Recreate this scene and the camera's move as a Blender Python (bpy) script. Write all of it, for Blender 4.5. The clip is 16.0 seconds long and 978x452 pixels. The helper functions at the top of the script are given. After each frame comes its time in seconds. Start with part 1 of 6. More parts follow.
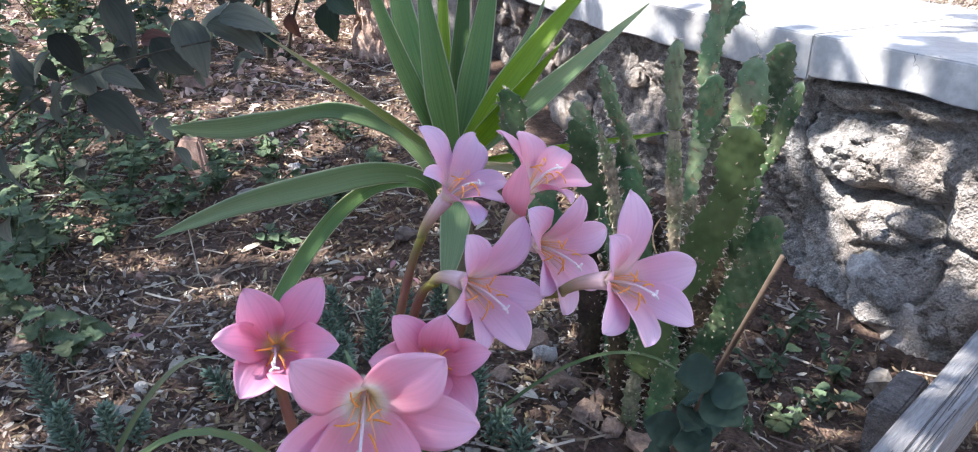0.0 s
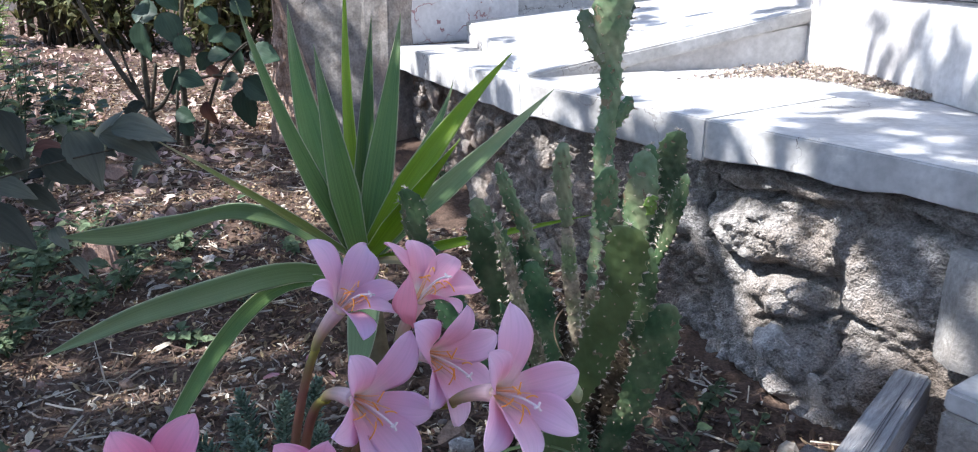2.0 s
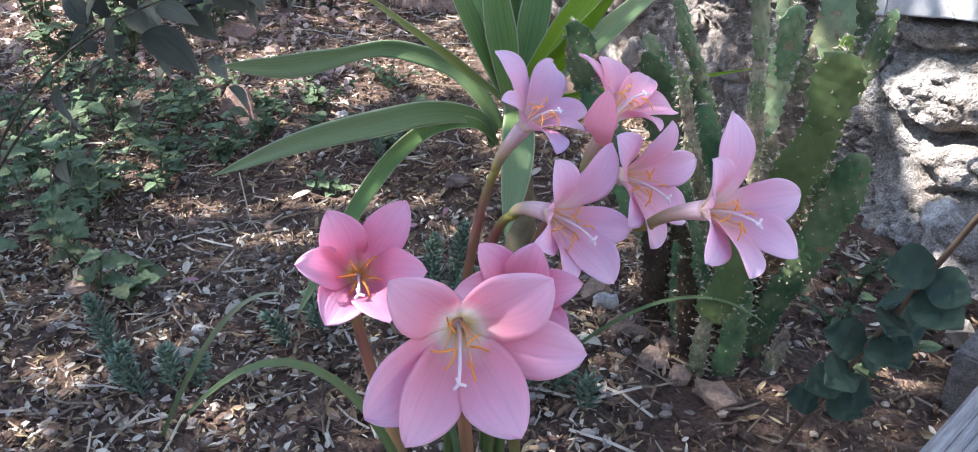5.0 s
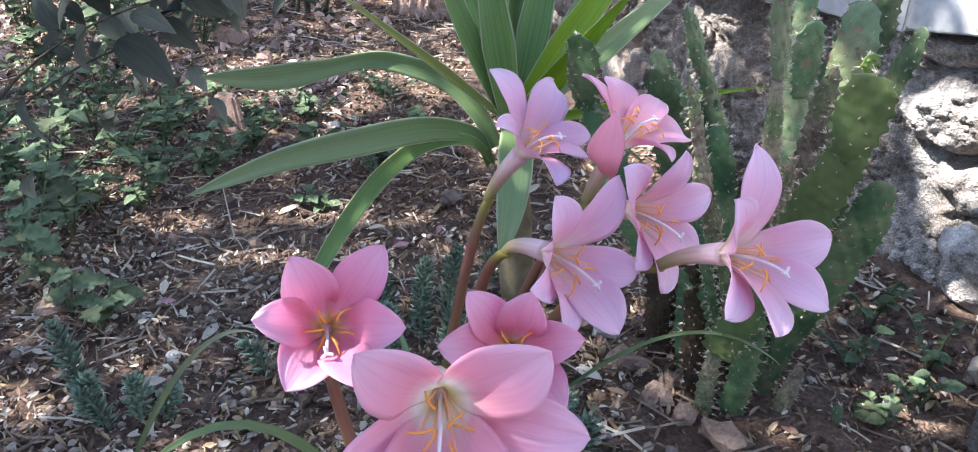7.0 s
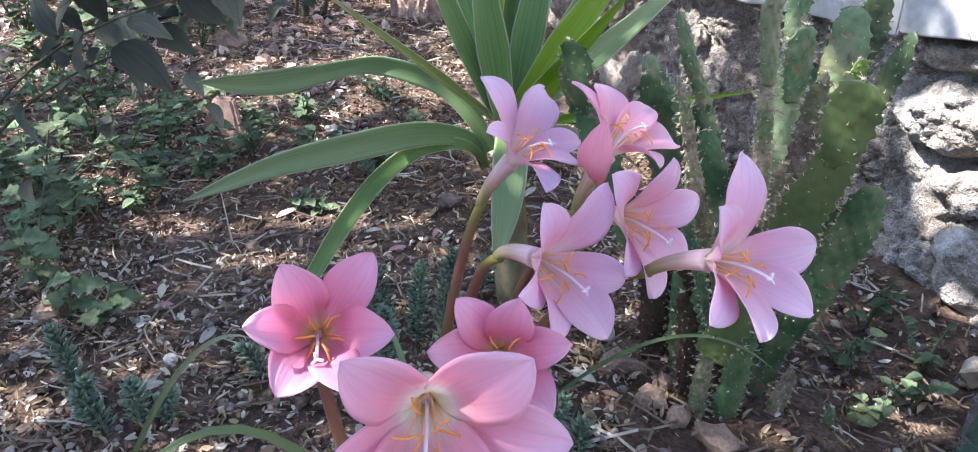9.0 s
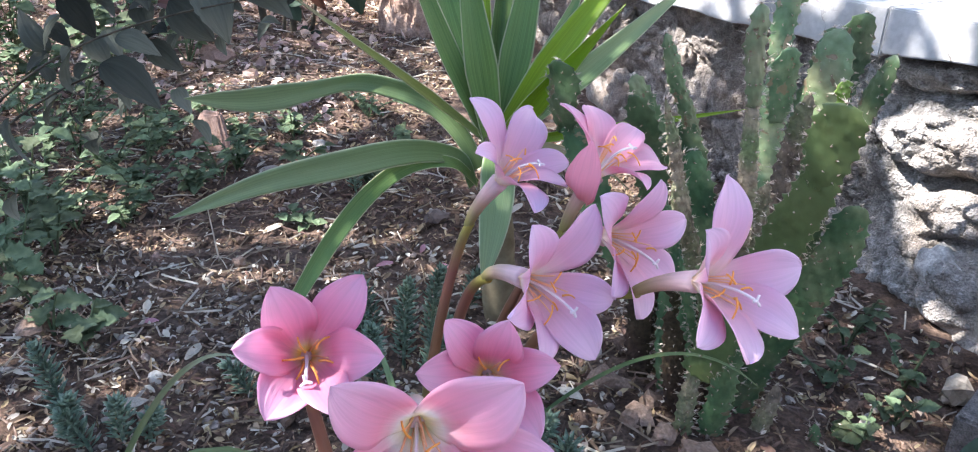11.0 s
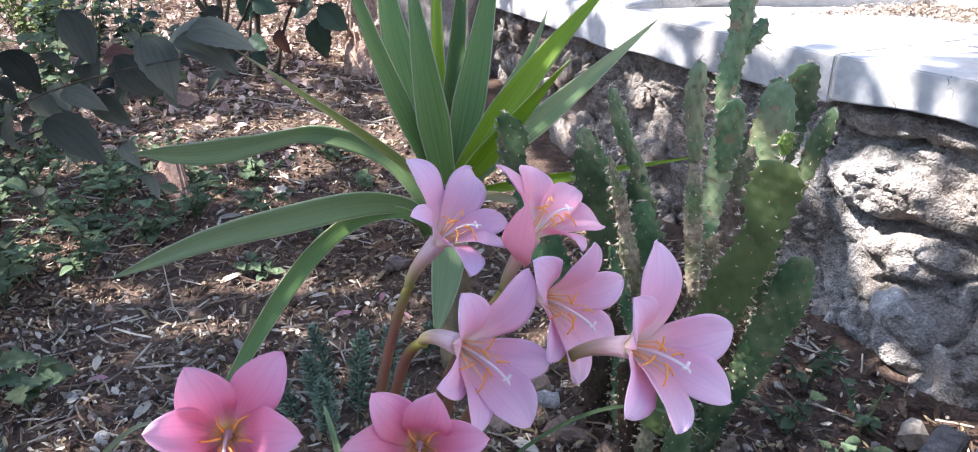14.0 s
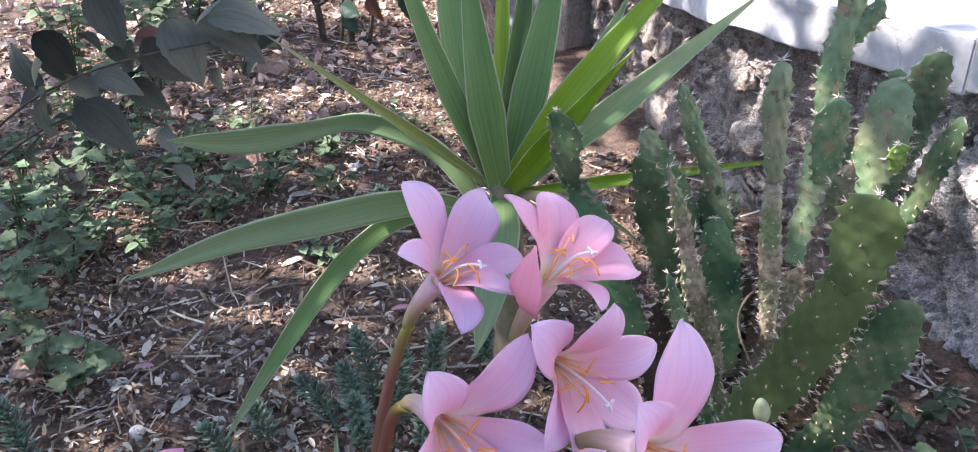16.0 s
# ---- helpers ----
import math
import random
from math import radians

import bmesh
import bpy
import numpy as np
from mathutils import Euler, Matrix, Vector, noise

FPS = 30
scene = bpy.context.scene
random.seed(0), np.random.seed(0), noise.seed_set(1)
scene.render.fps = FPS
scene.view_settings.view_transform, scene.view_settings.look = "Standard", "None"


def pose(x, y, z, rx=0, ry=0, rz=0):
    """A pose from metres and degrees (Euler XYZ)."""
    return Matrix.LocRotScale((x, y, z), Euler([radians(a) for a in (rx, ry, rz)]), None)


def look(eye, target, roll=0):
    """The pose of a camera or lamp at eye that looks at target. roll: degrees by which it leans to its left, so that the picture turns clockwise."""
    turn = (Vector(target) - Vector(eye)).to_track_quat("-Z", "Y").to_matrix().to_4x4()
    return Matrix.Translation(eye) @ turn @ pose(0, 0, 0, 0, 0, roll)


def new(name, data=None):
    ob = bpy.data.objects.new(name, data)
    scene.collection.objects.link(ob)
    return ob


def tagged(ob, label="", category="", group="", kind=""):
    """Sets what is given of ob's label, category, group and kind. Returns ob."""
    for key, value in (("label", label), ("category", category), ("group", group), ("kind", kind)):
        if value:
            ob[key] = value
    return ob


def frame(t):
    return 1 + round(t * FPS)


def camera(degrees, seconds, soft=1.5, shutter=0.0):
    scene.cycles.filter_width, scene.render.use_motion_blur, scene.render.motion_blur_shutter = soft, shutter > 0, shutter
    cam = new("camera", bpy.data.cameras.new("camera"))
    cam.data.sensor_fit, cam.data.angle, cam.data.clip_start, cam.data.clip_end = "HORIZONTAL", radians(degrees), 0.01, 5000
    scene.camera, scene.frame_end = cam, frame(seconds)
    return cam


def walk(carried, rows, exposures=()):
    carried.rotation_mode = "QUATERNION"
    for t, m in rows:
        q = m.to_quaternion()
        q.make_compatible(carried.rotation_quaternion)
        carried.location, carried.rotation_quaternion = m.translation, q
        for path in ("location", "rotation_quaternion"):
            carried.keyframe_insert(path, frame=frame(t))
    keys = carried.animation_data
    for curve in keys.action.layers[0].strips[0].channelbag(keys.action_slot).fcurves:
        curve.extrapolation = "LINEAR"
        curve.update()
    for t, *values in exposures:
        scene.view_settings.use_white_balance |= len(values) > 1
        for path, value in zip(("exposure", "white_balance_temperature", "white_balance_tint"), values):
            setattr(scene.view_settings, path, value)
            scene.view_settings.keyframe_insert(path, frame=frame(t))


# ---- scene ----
cam = camera(63.0, 16.0, 1.1)
PATH = [
    (0, (0.3503, 0.2033, 0.6788), (0.1107, 1.5614, 0.0885), 0.13),
    (0.5, (0.3629, 0.2079, 0.6886), (0.1787, 1.5897, 0.1346), 0.17),
    (1, (0.3779, 0.2123, 0.7035), (0.2241, 1.6119, 0.1863), -0.08),
    (1.5, (0.3806, 0.2103, 0.7102), (0.2357, 1.6207, 0.2204), -0.29),
    (2, (0.3900, 0.2135, 0.7153), (0.2603, 1.6301, 0.2395), -0.67),
    (2.5, (0.3933, 0.2128, 0.7217), (0.2640, 1.6294, 0.2458), -1.00),
    (3, (0.3762, 0.2041, 0.7087), (0.2213, 1.6047, 0.1946), -0.54),
    (3.5, (0.3554, 0.1916, 0.6951), (0.1470, 1.5668, 0.1336), -0.45),
    (4, (0.3345, 0.1794, 0.6779), (0.0827, 1.5299, 0.0757), 0.21),
    (4.2, (0.3232, 0.1757, 0.6708), (0.0436, 1.5138, 0.0534), 0.14),
    (6.3, (0.3032, 0.2994, 0.6231), (0.0054, 1.6060, -0.0508), -0.97),
    (6.5, (0.3012, 0.2940, 0.6270), (0.0111, 1.6057, -0.0402), -0.52),
    (7, (0.3008, 0.2798, 0.6377), (0.0095, 1.6012, -0.0097), 0.05),
    (7.5, (0.3064, 0.2774, 0.6410), (0.0038, 1.5978, -0.0033), -0.26),
    (8, (0.3070, 0.2767, 0.6416), (0.0161, 1.6027, 0.0038), 0.20),
    (8.2, (0.3075, 0.2765, 0.6423), (0.0157, 1.5979, -0.0047), 0.10),
    (10.3, (0.3092, 0.2782, 0.6472), (0.0184, 1.6075, 0.0160), -0.14),
    (10.5, (0.3113, 0.2772, 0.6497), (0.0223, 1.6090, 0.0229), 0.02),
    (11, (0.3068, 0.2763, 0.6492), (0.0371, 1.6139, 0.0261), 0.58),
    (11.5, (0.3111, 0.2758, 0.6491), (0.0243, 1.6055, 0.0169), -0.32),
    (12, (0.3082, 0.2720, 0.6501), (0.0153, 1.6035, 0.0247), -0.02),
    (12.5, (0.3075, 0.2743, 0.6461), (0.0318, 1.6107, 0.0231), 0.70),
    (13, (0.3182, 0.2769, 0.6586), (0.0465, 1.6333, 0.0785), 0.04),
    (13.5, (0.3189, 0.2780, 0.6604), (0.0697, 1.6450, 0.0954), 0.47),
    (14, (0.3325, 0.2931, 0.6658), (0.0996, 1.6637, 0.1026), 0.49),
    (14.5, (0.3653, 0.3609, 0.6767), (0.0261, 1.6898, 0.0691), -3.80),
    (15, (0.3922, 0.4608, 0.6659), (0.0527, 1.7891, 0.0575), -2.29),
    (15.5, (0.3909, 0.4798, 0.6549), (0.0066, 1.7944, 0.0433), -1.49),
    (16, (0.3726, 0.4180, 0.6712), (-0.0583, 1.7095, 0.0416), -0.77),
]
EXPOSURES = [(0, 1.69, 6180, 13), (1, 1.50, 6130, 13), (2, 1.26, 6000, 12), (2.6, 1.26, 6000, 12), (3.5, 1.48, 6120, 13), (4.2, 1.74, 6180, 13),
             (7, 1.93, 6200, 13), (12.5, 1.97, 6190, 14), (14, 1.81, 6180, 15), (15, 1.81, 6250, 16), (16, 1.95, 6250, 18)]
walk(cam, [(t, look(eye, target, roll)) for t, eye, target, roll in PATH], EXPOSURES)

# ---- world, sun, exposure ----
SUN_AZ, SUN_EL = radians(197.0), radians(50.0)
sun_from = Vector((math.cos(SUN_AZ) * math.cos(SUN_EL), math.sin(SUN_AZ) * math.cos(SUN_EL), math.sin(SUN_EL)))
world = bpy.data.worlds.new("sky")
world.use_nodes = True
scene.world = world
wn = world.node_tree
sky = wn.nodes.new("ShaderNodeTexSky")
sky.sky_type, sky.sun_disc = "NISHITA", False
sky.sun_elevation = SUN_EL
sky.sun_rotation = radians(90) - SUN_AZ
wn.links.new(sky.outputs[0], wn.nodes["Background"].inputs[0])
wn.nodes["Background"].inputs[1].default_value = 0.12
sun = new("sun", bpy.data.lights.new("sun", "SUN"))
sun.data.energy, sun.data.angle, sun.data.color = 5.0, radians(0.5), (1.0, 0.96, 0.90)
sun.matrix_world = look(sun_from * 8, (0, 0, 0))

# ---- materials ----
def mat(name, c1, c2, scale=20.0, rough=0.8, bump=0.3, detail=6.0, c3=None, scale2=3.0, vary=0.0, translucent=0.0, spec=0.3, metal=0.0, bump_scale=1.0, cracks=None, grit=0.0, blots=None, stretch=None, rim=None):
    """A material of two noises (grain and larger stains), with fine grit, cracks (scale, width, colour, share), blots of bare ground (scale, threshold, colour), relief, variation from piece to piece and, for leaves, light through it."""
    m = bpy.data.materials.new(name)
    m.use_nodes = True
    t = m.node_tree
    n, l = t.nodes, t.links
    b = n["Principled BSDF"]
    co = n.new("ShaderNodeTexCoord")
    g = n.new("ShaderNodeTexNoise")
    g.inputs["Scale"].default_value, g.inputs["Detail"].default_value = scale, detail
    where = co.outputs["Object"]
    if stretch:
        mp = n.new("ShaderNodeMapping")
        mp.inputs["Scale"].default_value = stretch
        l.new(where, mp.inputs["Vector"])
        where = mp.outputs[0]
    l.new(where, g.inputs["Vector"])
    height = g.outputs[0]
    r = n.new("ShaderNodeValToRGB")
    r.color_ramp.elements[0].position, r.color_ramp.elements[1].position = 0.32, 0.68
    r.color_ramp.elements[0].color, r.color_ramp.elements[1].color = (*c1, 1), (*c2, 1)
    l.new(g.outputs[0], r.inputs[0])
    colour = r.outputs[0]
    if c3:
        g2 = n.new("ShaderNodeTexNoise")
        g2.inputs["Scale"].default_value, g2.inputs["Detail"].default_value = scale2, 4
        l.new(co.outputs["Object"], g2.inputs["Vector"])
        r2 = n.new("ShaderNodeMapRange")
        r2.inputs[1].default_value, r2.inputs[2].default_value = 0.45, 0.68
        l.new(g2.outputs[0], r2.inputs[0])
        mx = n.new("ShaderNodeMix")
        mx.data_type = "RGBA"
        l.new(r2.outputs[0], mx.inputs[0])
        l.new(colour, mx.inputs[6])
        mx.inputs[7].default_value = (*c3, 1)
        colour = mx.outputs[2]
    if grit:
        gn, gm, gh = n.new("ShaderNodeTexNoise"), n.new("ShaderNodeMapRange"), n.new("ShaderNodeHueSaturation")
        gn.inputs["Scale"].default_value, gn.inputs["Detail"].default_value = scale * 5.3, 3
        l.new(where, gn.inputs["Vector"])
        gm.inputs[1].default_value, gm.inputs[2].default_value = 0.3, 0.7
        gm.inputs[3].default_value, gm.inputs[4].default_value = 1 - grit, 1 + grit
        l.new(gn.outputs[0], gm.inputs[0])
        l.new(gm.outputs[0], gh.inputs["Value"])
        l.new(colour, gh.inputs["Color"])
        colour = gh.outputs[0]
        ha = n.new("ShaderNodeMath")
        ha.operation = "MULTIPLY_ADD"
        l.new(gn.outputs[0], ha.inputs[0])
        ha.inputs[1].default_value = 0.45
        l.new(height, ha.inputs[2])
        height = ha.outputs[0]
    for kind, spec_ in (("blots", blots), ("cracks", cracks)):
        if not spec_:
            continue
        dn = n.new("ShaderNodeTexNoise")
        dn.inputs["Scale"].default_value, dn.inputs["Detail"].default_value = spec_[0] * 2.2, 5
        l.new(co.outputs["Object"], dn.inputs["Vector"])
        mask = n.new("ShaderNodeMapRange")
        if kind == "cracks":
            vm = n.new("ShaderNodeVectorMath")
            vm.operation = "MULTIPLY_ADD"
            l.new(dn.outputs[1], vm.inputs[0])
            vm.inputs[1].default_value = (0.9 / spec_[0],) * 3
            l.new(co.outputs["Object"], vm.inputs[2])
            vo = n.new("ShaderNodeTexVoronoi")
            vo.feature = "DISTANCE_TO_EDGE"
            vo.inputs["Scale"].default_value = spec_[0]
            l.new(vm.outputs[0], vo.inputs["Vector"])
            mask.inputs[1].default_value, mask.inputs[2].default_value = spec_[1] * 0.5, spec_[1]
            mask.inputs[3].default_value, mask.inputs[4].default_value = 1, 0
            l.new(vo.outputs[0], mask.inputs[0])
            keep, kn, mul = n.new("ShaderNodeMapRange"), n.new("ShaderNodeTexNoise"), n.new("ShaderNodeMath")
            kn.inputs["Scale"].default_value = spec_[0] * 1.3
            l.new(co.outputs["Object"], kn.inputs["Vector"])
            keep.inputs[1].default_value, keep.inputs[2].default_value = 1 - spec_[3] - 0.04, 1 - spec_[3] + 0.04
            l.new(kn.outputs[0], keep.inputs[0])
            mul.operation = "MULTIPLY"
            l.new(mask.outputs[0], mul.inputs[0])
            l.new(keep.outputs[0], mul.inputs[1])
            fac = mul.outputs[0]
        else:
            mask.inputs[1].default_value, mask.inputs[2].default_value = spec_[1], spec_[1] + 0.015
            l.new(dn.outputs[0], mask.inputs[0])
            fac = mask.outputs[0]
        mc = n.new("ShaderNodeMix")
        mc.data_type = "RGBA"
        l.new(fac, mc.inputs[0])
        l.new(colour, mc.inputs[6])
        mc.inputs[7].default_value = (*spec_[2], 1)
        colour = mc.outputs[2]
        hb = n.new("ShaderNodeMath")
        hb.operation = "MULTIPLY_ADD"
        l.new(fac, hb.inputs[0])
        hb.inputs[1].default_value = -0.6
        l.new(height, hb.inputs[2])
        height = hb.outputs[0]
    if rim:
        uv, sep, pp, rm = n.new("ShaderNodeUVMap"), n.new("ShaderNodeSeparateXYZ"), n.new("ShaderNodeMath"), n.new("ShaderNodeMapRange")
        uv.uv_map = "UVMap"
        l.new(uv.outputs[0], sep.inputs[0])
        pp.operation = "PINGPONG"
        pp.inputs[1].default_value = 0.25
        l.new(sep.outputs[0], pp.inputs[0])
        wob, rn = n.new("ShaderNodeMath"), n.new("ShaderNodeTexNoise")
        rn.inputs["Scale"].default_value, rn.inputs["Detail"].default_value = 90, 4
        l.new(co.outputs["Object"], rn.inputs["Vector"])
        wob.operation = "MULTIPLY_ADD"
        l.new(rn.outputs[0], wob.inputs[0])
        wob.inputs[1].default_value = 0.09
        l.new(pp.outputs[0], wob.inputs[2])
        rm.inputs[1].default_value, rm.inputs[2].default_value, rm.inputs[3].default_value, rm.inputs[4].default_value = 0.045, 0.075, 0.45, 0
        l.new(wob.outputs[0], rm.inputs[0])
        mr_ = n.new("ShaderNodeMix")
        mr_.data_type = "RGBA"
        l.new(rm.outputs[0], mr_.inputs[0])
        l.new(colour, mr_.inputs[6])
        mr_.inputs[7].default_value = (*rim, 1)
        colour = mr_.outputs[2]
    if vary:
        info, geo = n.new("ShaderNodeObjectInfo"), n.new("ShaderNodeNewGeometry")
        add = n.new("ShaderNodeMath")
        add.operation = "ADD"
        l.new(info.outputs["Random"], add.inputs[0])
        l.new(geo.outputs["Random Per Island"], add.inputs[1])
        fr = n.new("ShaderNodeMath")
        fr.operation = "FRACT"
        l.new(add.outputs[0], fr.inputs[0])
        mr = n.new("ShaderNodeMapRange")
        mr.inputs[3].default_value, mr.inputs[4].default_value = 1 - vary, 1 + vary
        l.new(fr.outputs[0], mr.inputs[0])
        hs = n.new("ShaderNodeHueSaturation")
        l.new(mr.outputs[0], hs.inputs["Value"])
        mh = n.new("ShaderNodeMapRange")
        mh.inputs[3].default_value, mh.inputs[4].default_value = 0.5 - vary * 0.06, 0.5 + vary * 0.06
        l.new(fr.outputs[0], mh.inputs[0])
        l.new(mh.outputs[0], hs.inputs["Hue"])
        l.new(colour, hs.inputs["Color"])
        colour = hs.outputs[0]
    l.new(colour, b.inputs["Base Color"])
    b.inputs["Roughness"].default_value, b.inputs["Metallic"].default_value = rough, metal
    b.inputs["Specular IOR Level"].default_value = spec
    if bump:
        bp = n.new("ShaderNodeBump")
        bp.inputs["Strength"].default_value, bp.inputs["Distance"].default_value = bump, 0.004 * bump_scale
        l.new(height, bp.inputs["Height"])
        l.new(bp.outputs[0], b.inputs["Normal"])
    if translucent:
        tr, ms = n.new("ShaderNodeBsdfTranslucent"), n.new("ShaderNodeMixShader")
        l.new(colour, tr.inputs[0])
        ms.inputs[0].default_value = translucent
        l.new(b.outputs[0], ms.inputs[1])
        l.new(tr.outputs[0], ms.inputs[2])
        l.new(ms.outputs[0], n["Material Output"].inputs[0])
    return m


def ribbed(name, stops, across=(1.0, 0.9), lines=14.0, rough=0.5, translucent=0.3, edge=None, grain=60.0, bump=0.15, spec=0.3, depth=0.12, vary=0.0):
    """A petal or blade: colour stops along it (UV v), lengthwise veins across it (UV u), an optional rim colour."""
    m = bpy.data.materials.new(name)
    m.use_nodes = True
    t = m.node_tree
    n, l = t.nodes, t.links
    b = n["Principled BSDF"]
    uv, sep = n.new("ShaderNodeUVMap"), n.new("ShaderNodeSeparateXYZ")
    uv.uv_map = "UVMap"
    l.new(uv.outputs[0], sep.inputs[0])
    co, g = n.new("ShaderNodeTexCoord"), n.new("ShaderNodeTexNoise")
    g.inputs["Scale"].default_value, g.inputs["Detail"].default_value = grain, 5
    l.new(co.outputs["Object"], g.inputs["Vector"])
    sh = n.new("ShaderNodeMath")
    sh.operation = "MULTIPLY_ADD"
    l.new(g.outputs[0], sh.inputs[0])
    sh.inputs[1].default_value = 0.16
    l.new(sep.outputs[1], sh.inputs[2])
    r = n.new("ShaderNodeValToRGB")
    while len(r.color_ramp.elements) < len(stops):
        r.color_ramp.elements.new(0.5)
    for e, (at, c) in zip(r.color_ramp.elements, stops):
        e.position, e.color = at, (*c, 1)
    l.new(sh.outputs[0], r.inputs[0])
    # veins: a noise stretched along the blade
    comb, vn = n.new("ShaderNodeCombineXYZ"), n.new("ShaderNodeTexNoise")
    mu = n.new("ShaderNodeMath")
    mu.operation = "MULTIPLY"
    mu.inputs[1].default_value = lines
    l.new(sep.outputs[0], mu.inputs[0])
    l.new(mu.outputs[0], comb.inputs[0])
    l.new(sep.outputs[1], comb.inputs[1])
    vn.inputs["Scale"].default_value, vn.inputs["Detail"].default_value = 1.6, 3
    l.new(comb.outputs[0], vn.inputs["Vector"])
    hv = n.new("ShaderNodeHueSaturation")
    mr = n.new("ShaderNodeMapRange")
    mr.inputs[1].default_value, mr.inputs[2].default_value = 0.3, 0.7
    mr.inputs[3].default_value, mr.inputs[4].default_value = 1 - depth, 1 + depth
    l.new(vn.outputs[0], mr.inputs[0])
    l.new(mr.outputs[0], hv.inputs["Value"])
    l.new(r.outputs[0], hv.inputs["Color"])
    colour = hv.outputs[0]
    if vary:
        info, mv, h2 = n.new("ShaderNodeObjectInfo"), n.new("ShaderNodeMapRange"), n.new("ShaderNodeHueSaturation")
        mv.inputs[3].default_value, mv.inputs[4].default_value = 1 - vary, 1 + vary
        l.new(info.outputs["Random"], mv.inputs[0])
        l.new(mv.outputs[0], h2.inputs["Value"])
        l.new(colour, h2.inputs["Color"])
        colour = h2.outputs[0]
    if edge:
        ab, mm, mx = n.new("ShaderNodeMath"), n.new("ShaderNodeMapRange"), n.new("ShaderNodeMix")
        ab.operation = "PINGPONG"
        ab.inputs[1].default_value = 0.5
        l.new(sep.outputs[0], ab.inputs[0])
        mm.inputs[1].default_value, mm.inputs[2].default_value, mm.inputs[3].default_value, mm.inputs[4].default_value = 0.02, 0.06, 1, 0
        l.new(ab.outputs[0], mm.inputs[0])
        mx.data_type = "RGBA"
        l.new(mm.outputs[0], mx.inputs[0])
        l.new(colour, mx.inputs[6])
        mx.inputs[7].default_value = (*edge, 1)
        colour = mx.outputs[2]
    l.new(colour, b.inputs["Base Color"])
    b.inputs["Roughness"].default_value, b.inputs["Specular IOR Level"].default_value = rough, spec
    bp = n.new("ShaderNodeBump")
    bp.inputs["Strength"].default_value, bp.inputs["Distance"].default_value = bump, 0.002
    l.new(vn.outputs[0], bp.inputs["Height"])
    l.new(bp.outputs[0], b.inputs["Normal"])
    tr, ms = n.new("ShaderNodeBsdfTranslucent"), n.new("ShaderNodeMixShader")
    l.new(colour, tr.inputs[0])
    ms.inputs[0].default_value = translucent
    l.new(b.outputs[0], ms.inputs[1])
    l.new(tr.outputs[0], ms.inputs[2])
    l.new(ms.outputs[0], n["Material Output"].inputs[0])
    return m


SOIL = mat("soil", (0.046, 0.029, 0.020), (0.185, 0.125, 0.092), 38, 0.95, 1.0, 10, (0.092, 0.058, 0.042), 4.0, bump_scale=2.5, grit=0.40)
STONE = mat("rubble_stone", (0.27, 0.255, 0.24), (0.58, 0.56, 0.53), 55, 0.92, 0.9, 12, (0.38, 0.32, 0.27), 9.0, vary=0.14, bump_scale=2.2, grit=0.22)
PATCH = mat("smooth_render", (0.32, 0.305, 0.28), (0.48, 0.465, 0.435), 30, 0.9, 0.8, 10, (0.28, 0.25, 0.22), 6.0, bump_scale=1.5, grit=0.15)
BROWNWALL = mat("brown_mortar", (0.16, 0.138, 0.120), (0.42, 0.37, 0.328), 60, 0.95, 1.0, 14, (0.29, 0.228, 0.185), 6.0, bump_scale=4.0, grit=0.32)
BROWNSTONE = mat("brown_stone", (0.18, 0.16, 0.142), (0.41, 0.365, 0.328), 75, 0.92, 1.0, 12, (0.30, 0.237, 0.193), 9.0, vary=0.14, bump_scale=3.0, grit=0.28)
MORTAR = mat("mortar", (0.20, 0.186, 0.170), (0.52, 0.492, 0.460), 55, 0.95, 1.0, 14, (0.30, 0.248, 0.205), 6.0, bump_scale=4.2, grit=0.34)
MARBLE = mat("marble", (0.41, 0.405, 0.395), (0.60, 0.59, 0.572), 16, 0.6, 0.5, 12, (0.37, 0.355, 0.335), 5.0, vary=0.04, grit=0.12, cracks=(3.6, 0.005, (0.23, 0.21, 0.19), 0.46))
PLASTER = mat("white_plaster", (0.48, 0.475, 0.465), (0.65, 0.64, 0.63), 14, 0.85, 0.6, 10, (0.42, 0.40, 0.385), 4.0, grit=0.12, cracks=(3.5, 0.005, (0.30, 0.28, 0.27), 0.42))
CONCRETE = mat("weathered_concrete", (0.16, 0.146, 0.132), (0.33, 0.305, 0.28), 30, 0.92, 0.6, 12, (0.29, 0.222, 0.18), 4.0, bump_scale=1.0, grit=0.22, cracks=(5, 0.008, (0.10, 0.085, 0.075), 0.42))
OCHRE = mat("ochre_render", (0.31, 0.20, 0.145), (0.58, 0.42, 0.33), 30, 0.95, 1.0, 10, (0.27, 0.18, 0.14), 7.0, bump_scale=2.5, grit=0.3)
PINKPAINT = mat("peeling_plaster", (0.60, 0.59, 0.60), (0.76, 0.75, 0.755), 14, 0.85, 0.5, 10, (0.55, 0.53, 0.53), 5.0, grit=0.08, blots=(9, 0.64, (0.36, 0.20, 0.20)), cracks=(8, 0.022, (0.40, 0.24, 0.24), 0.52))
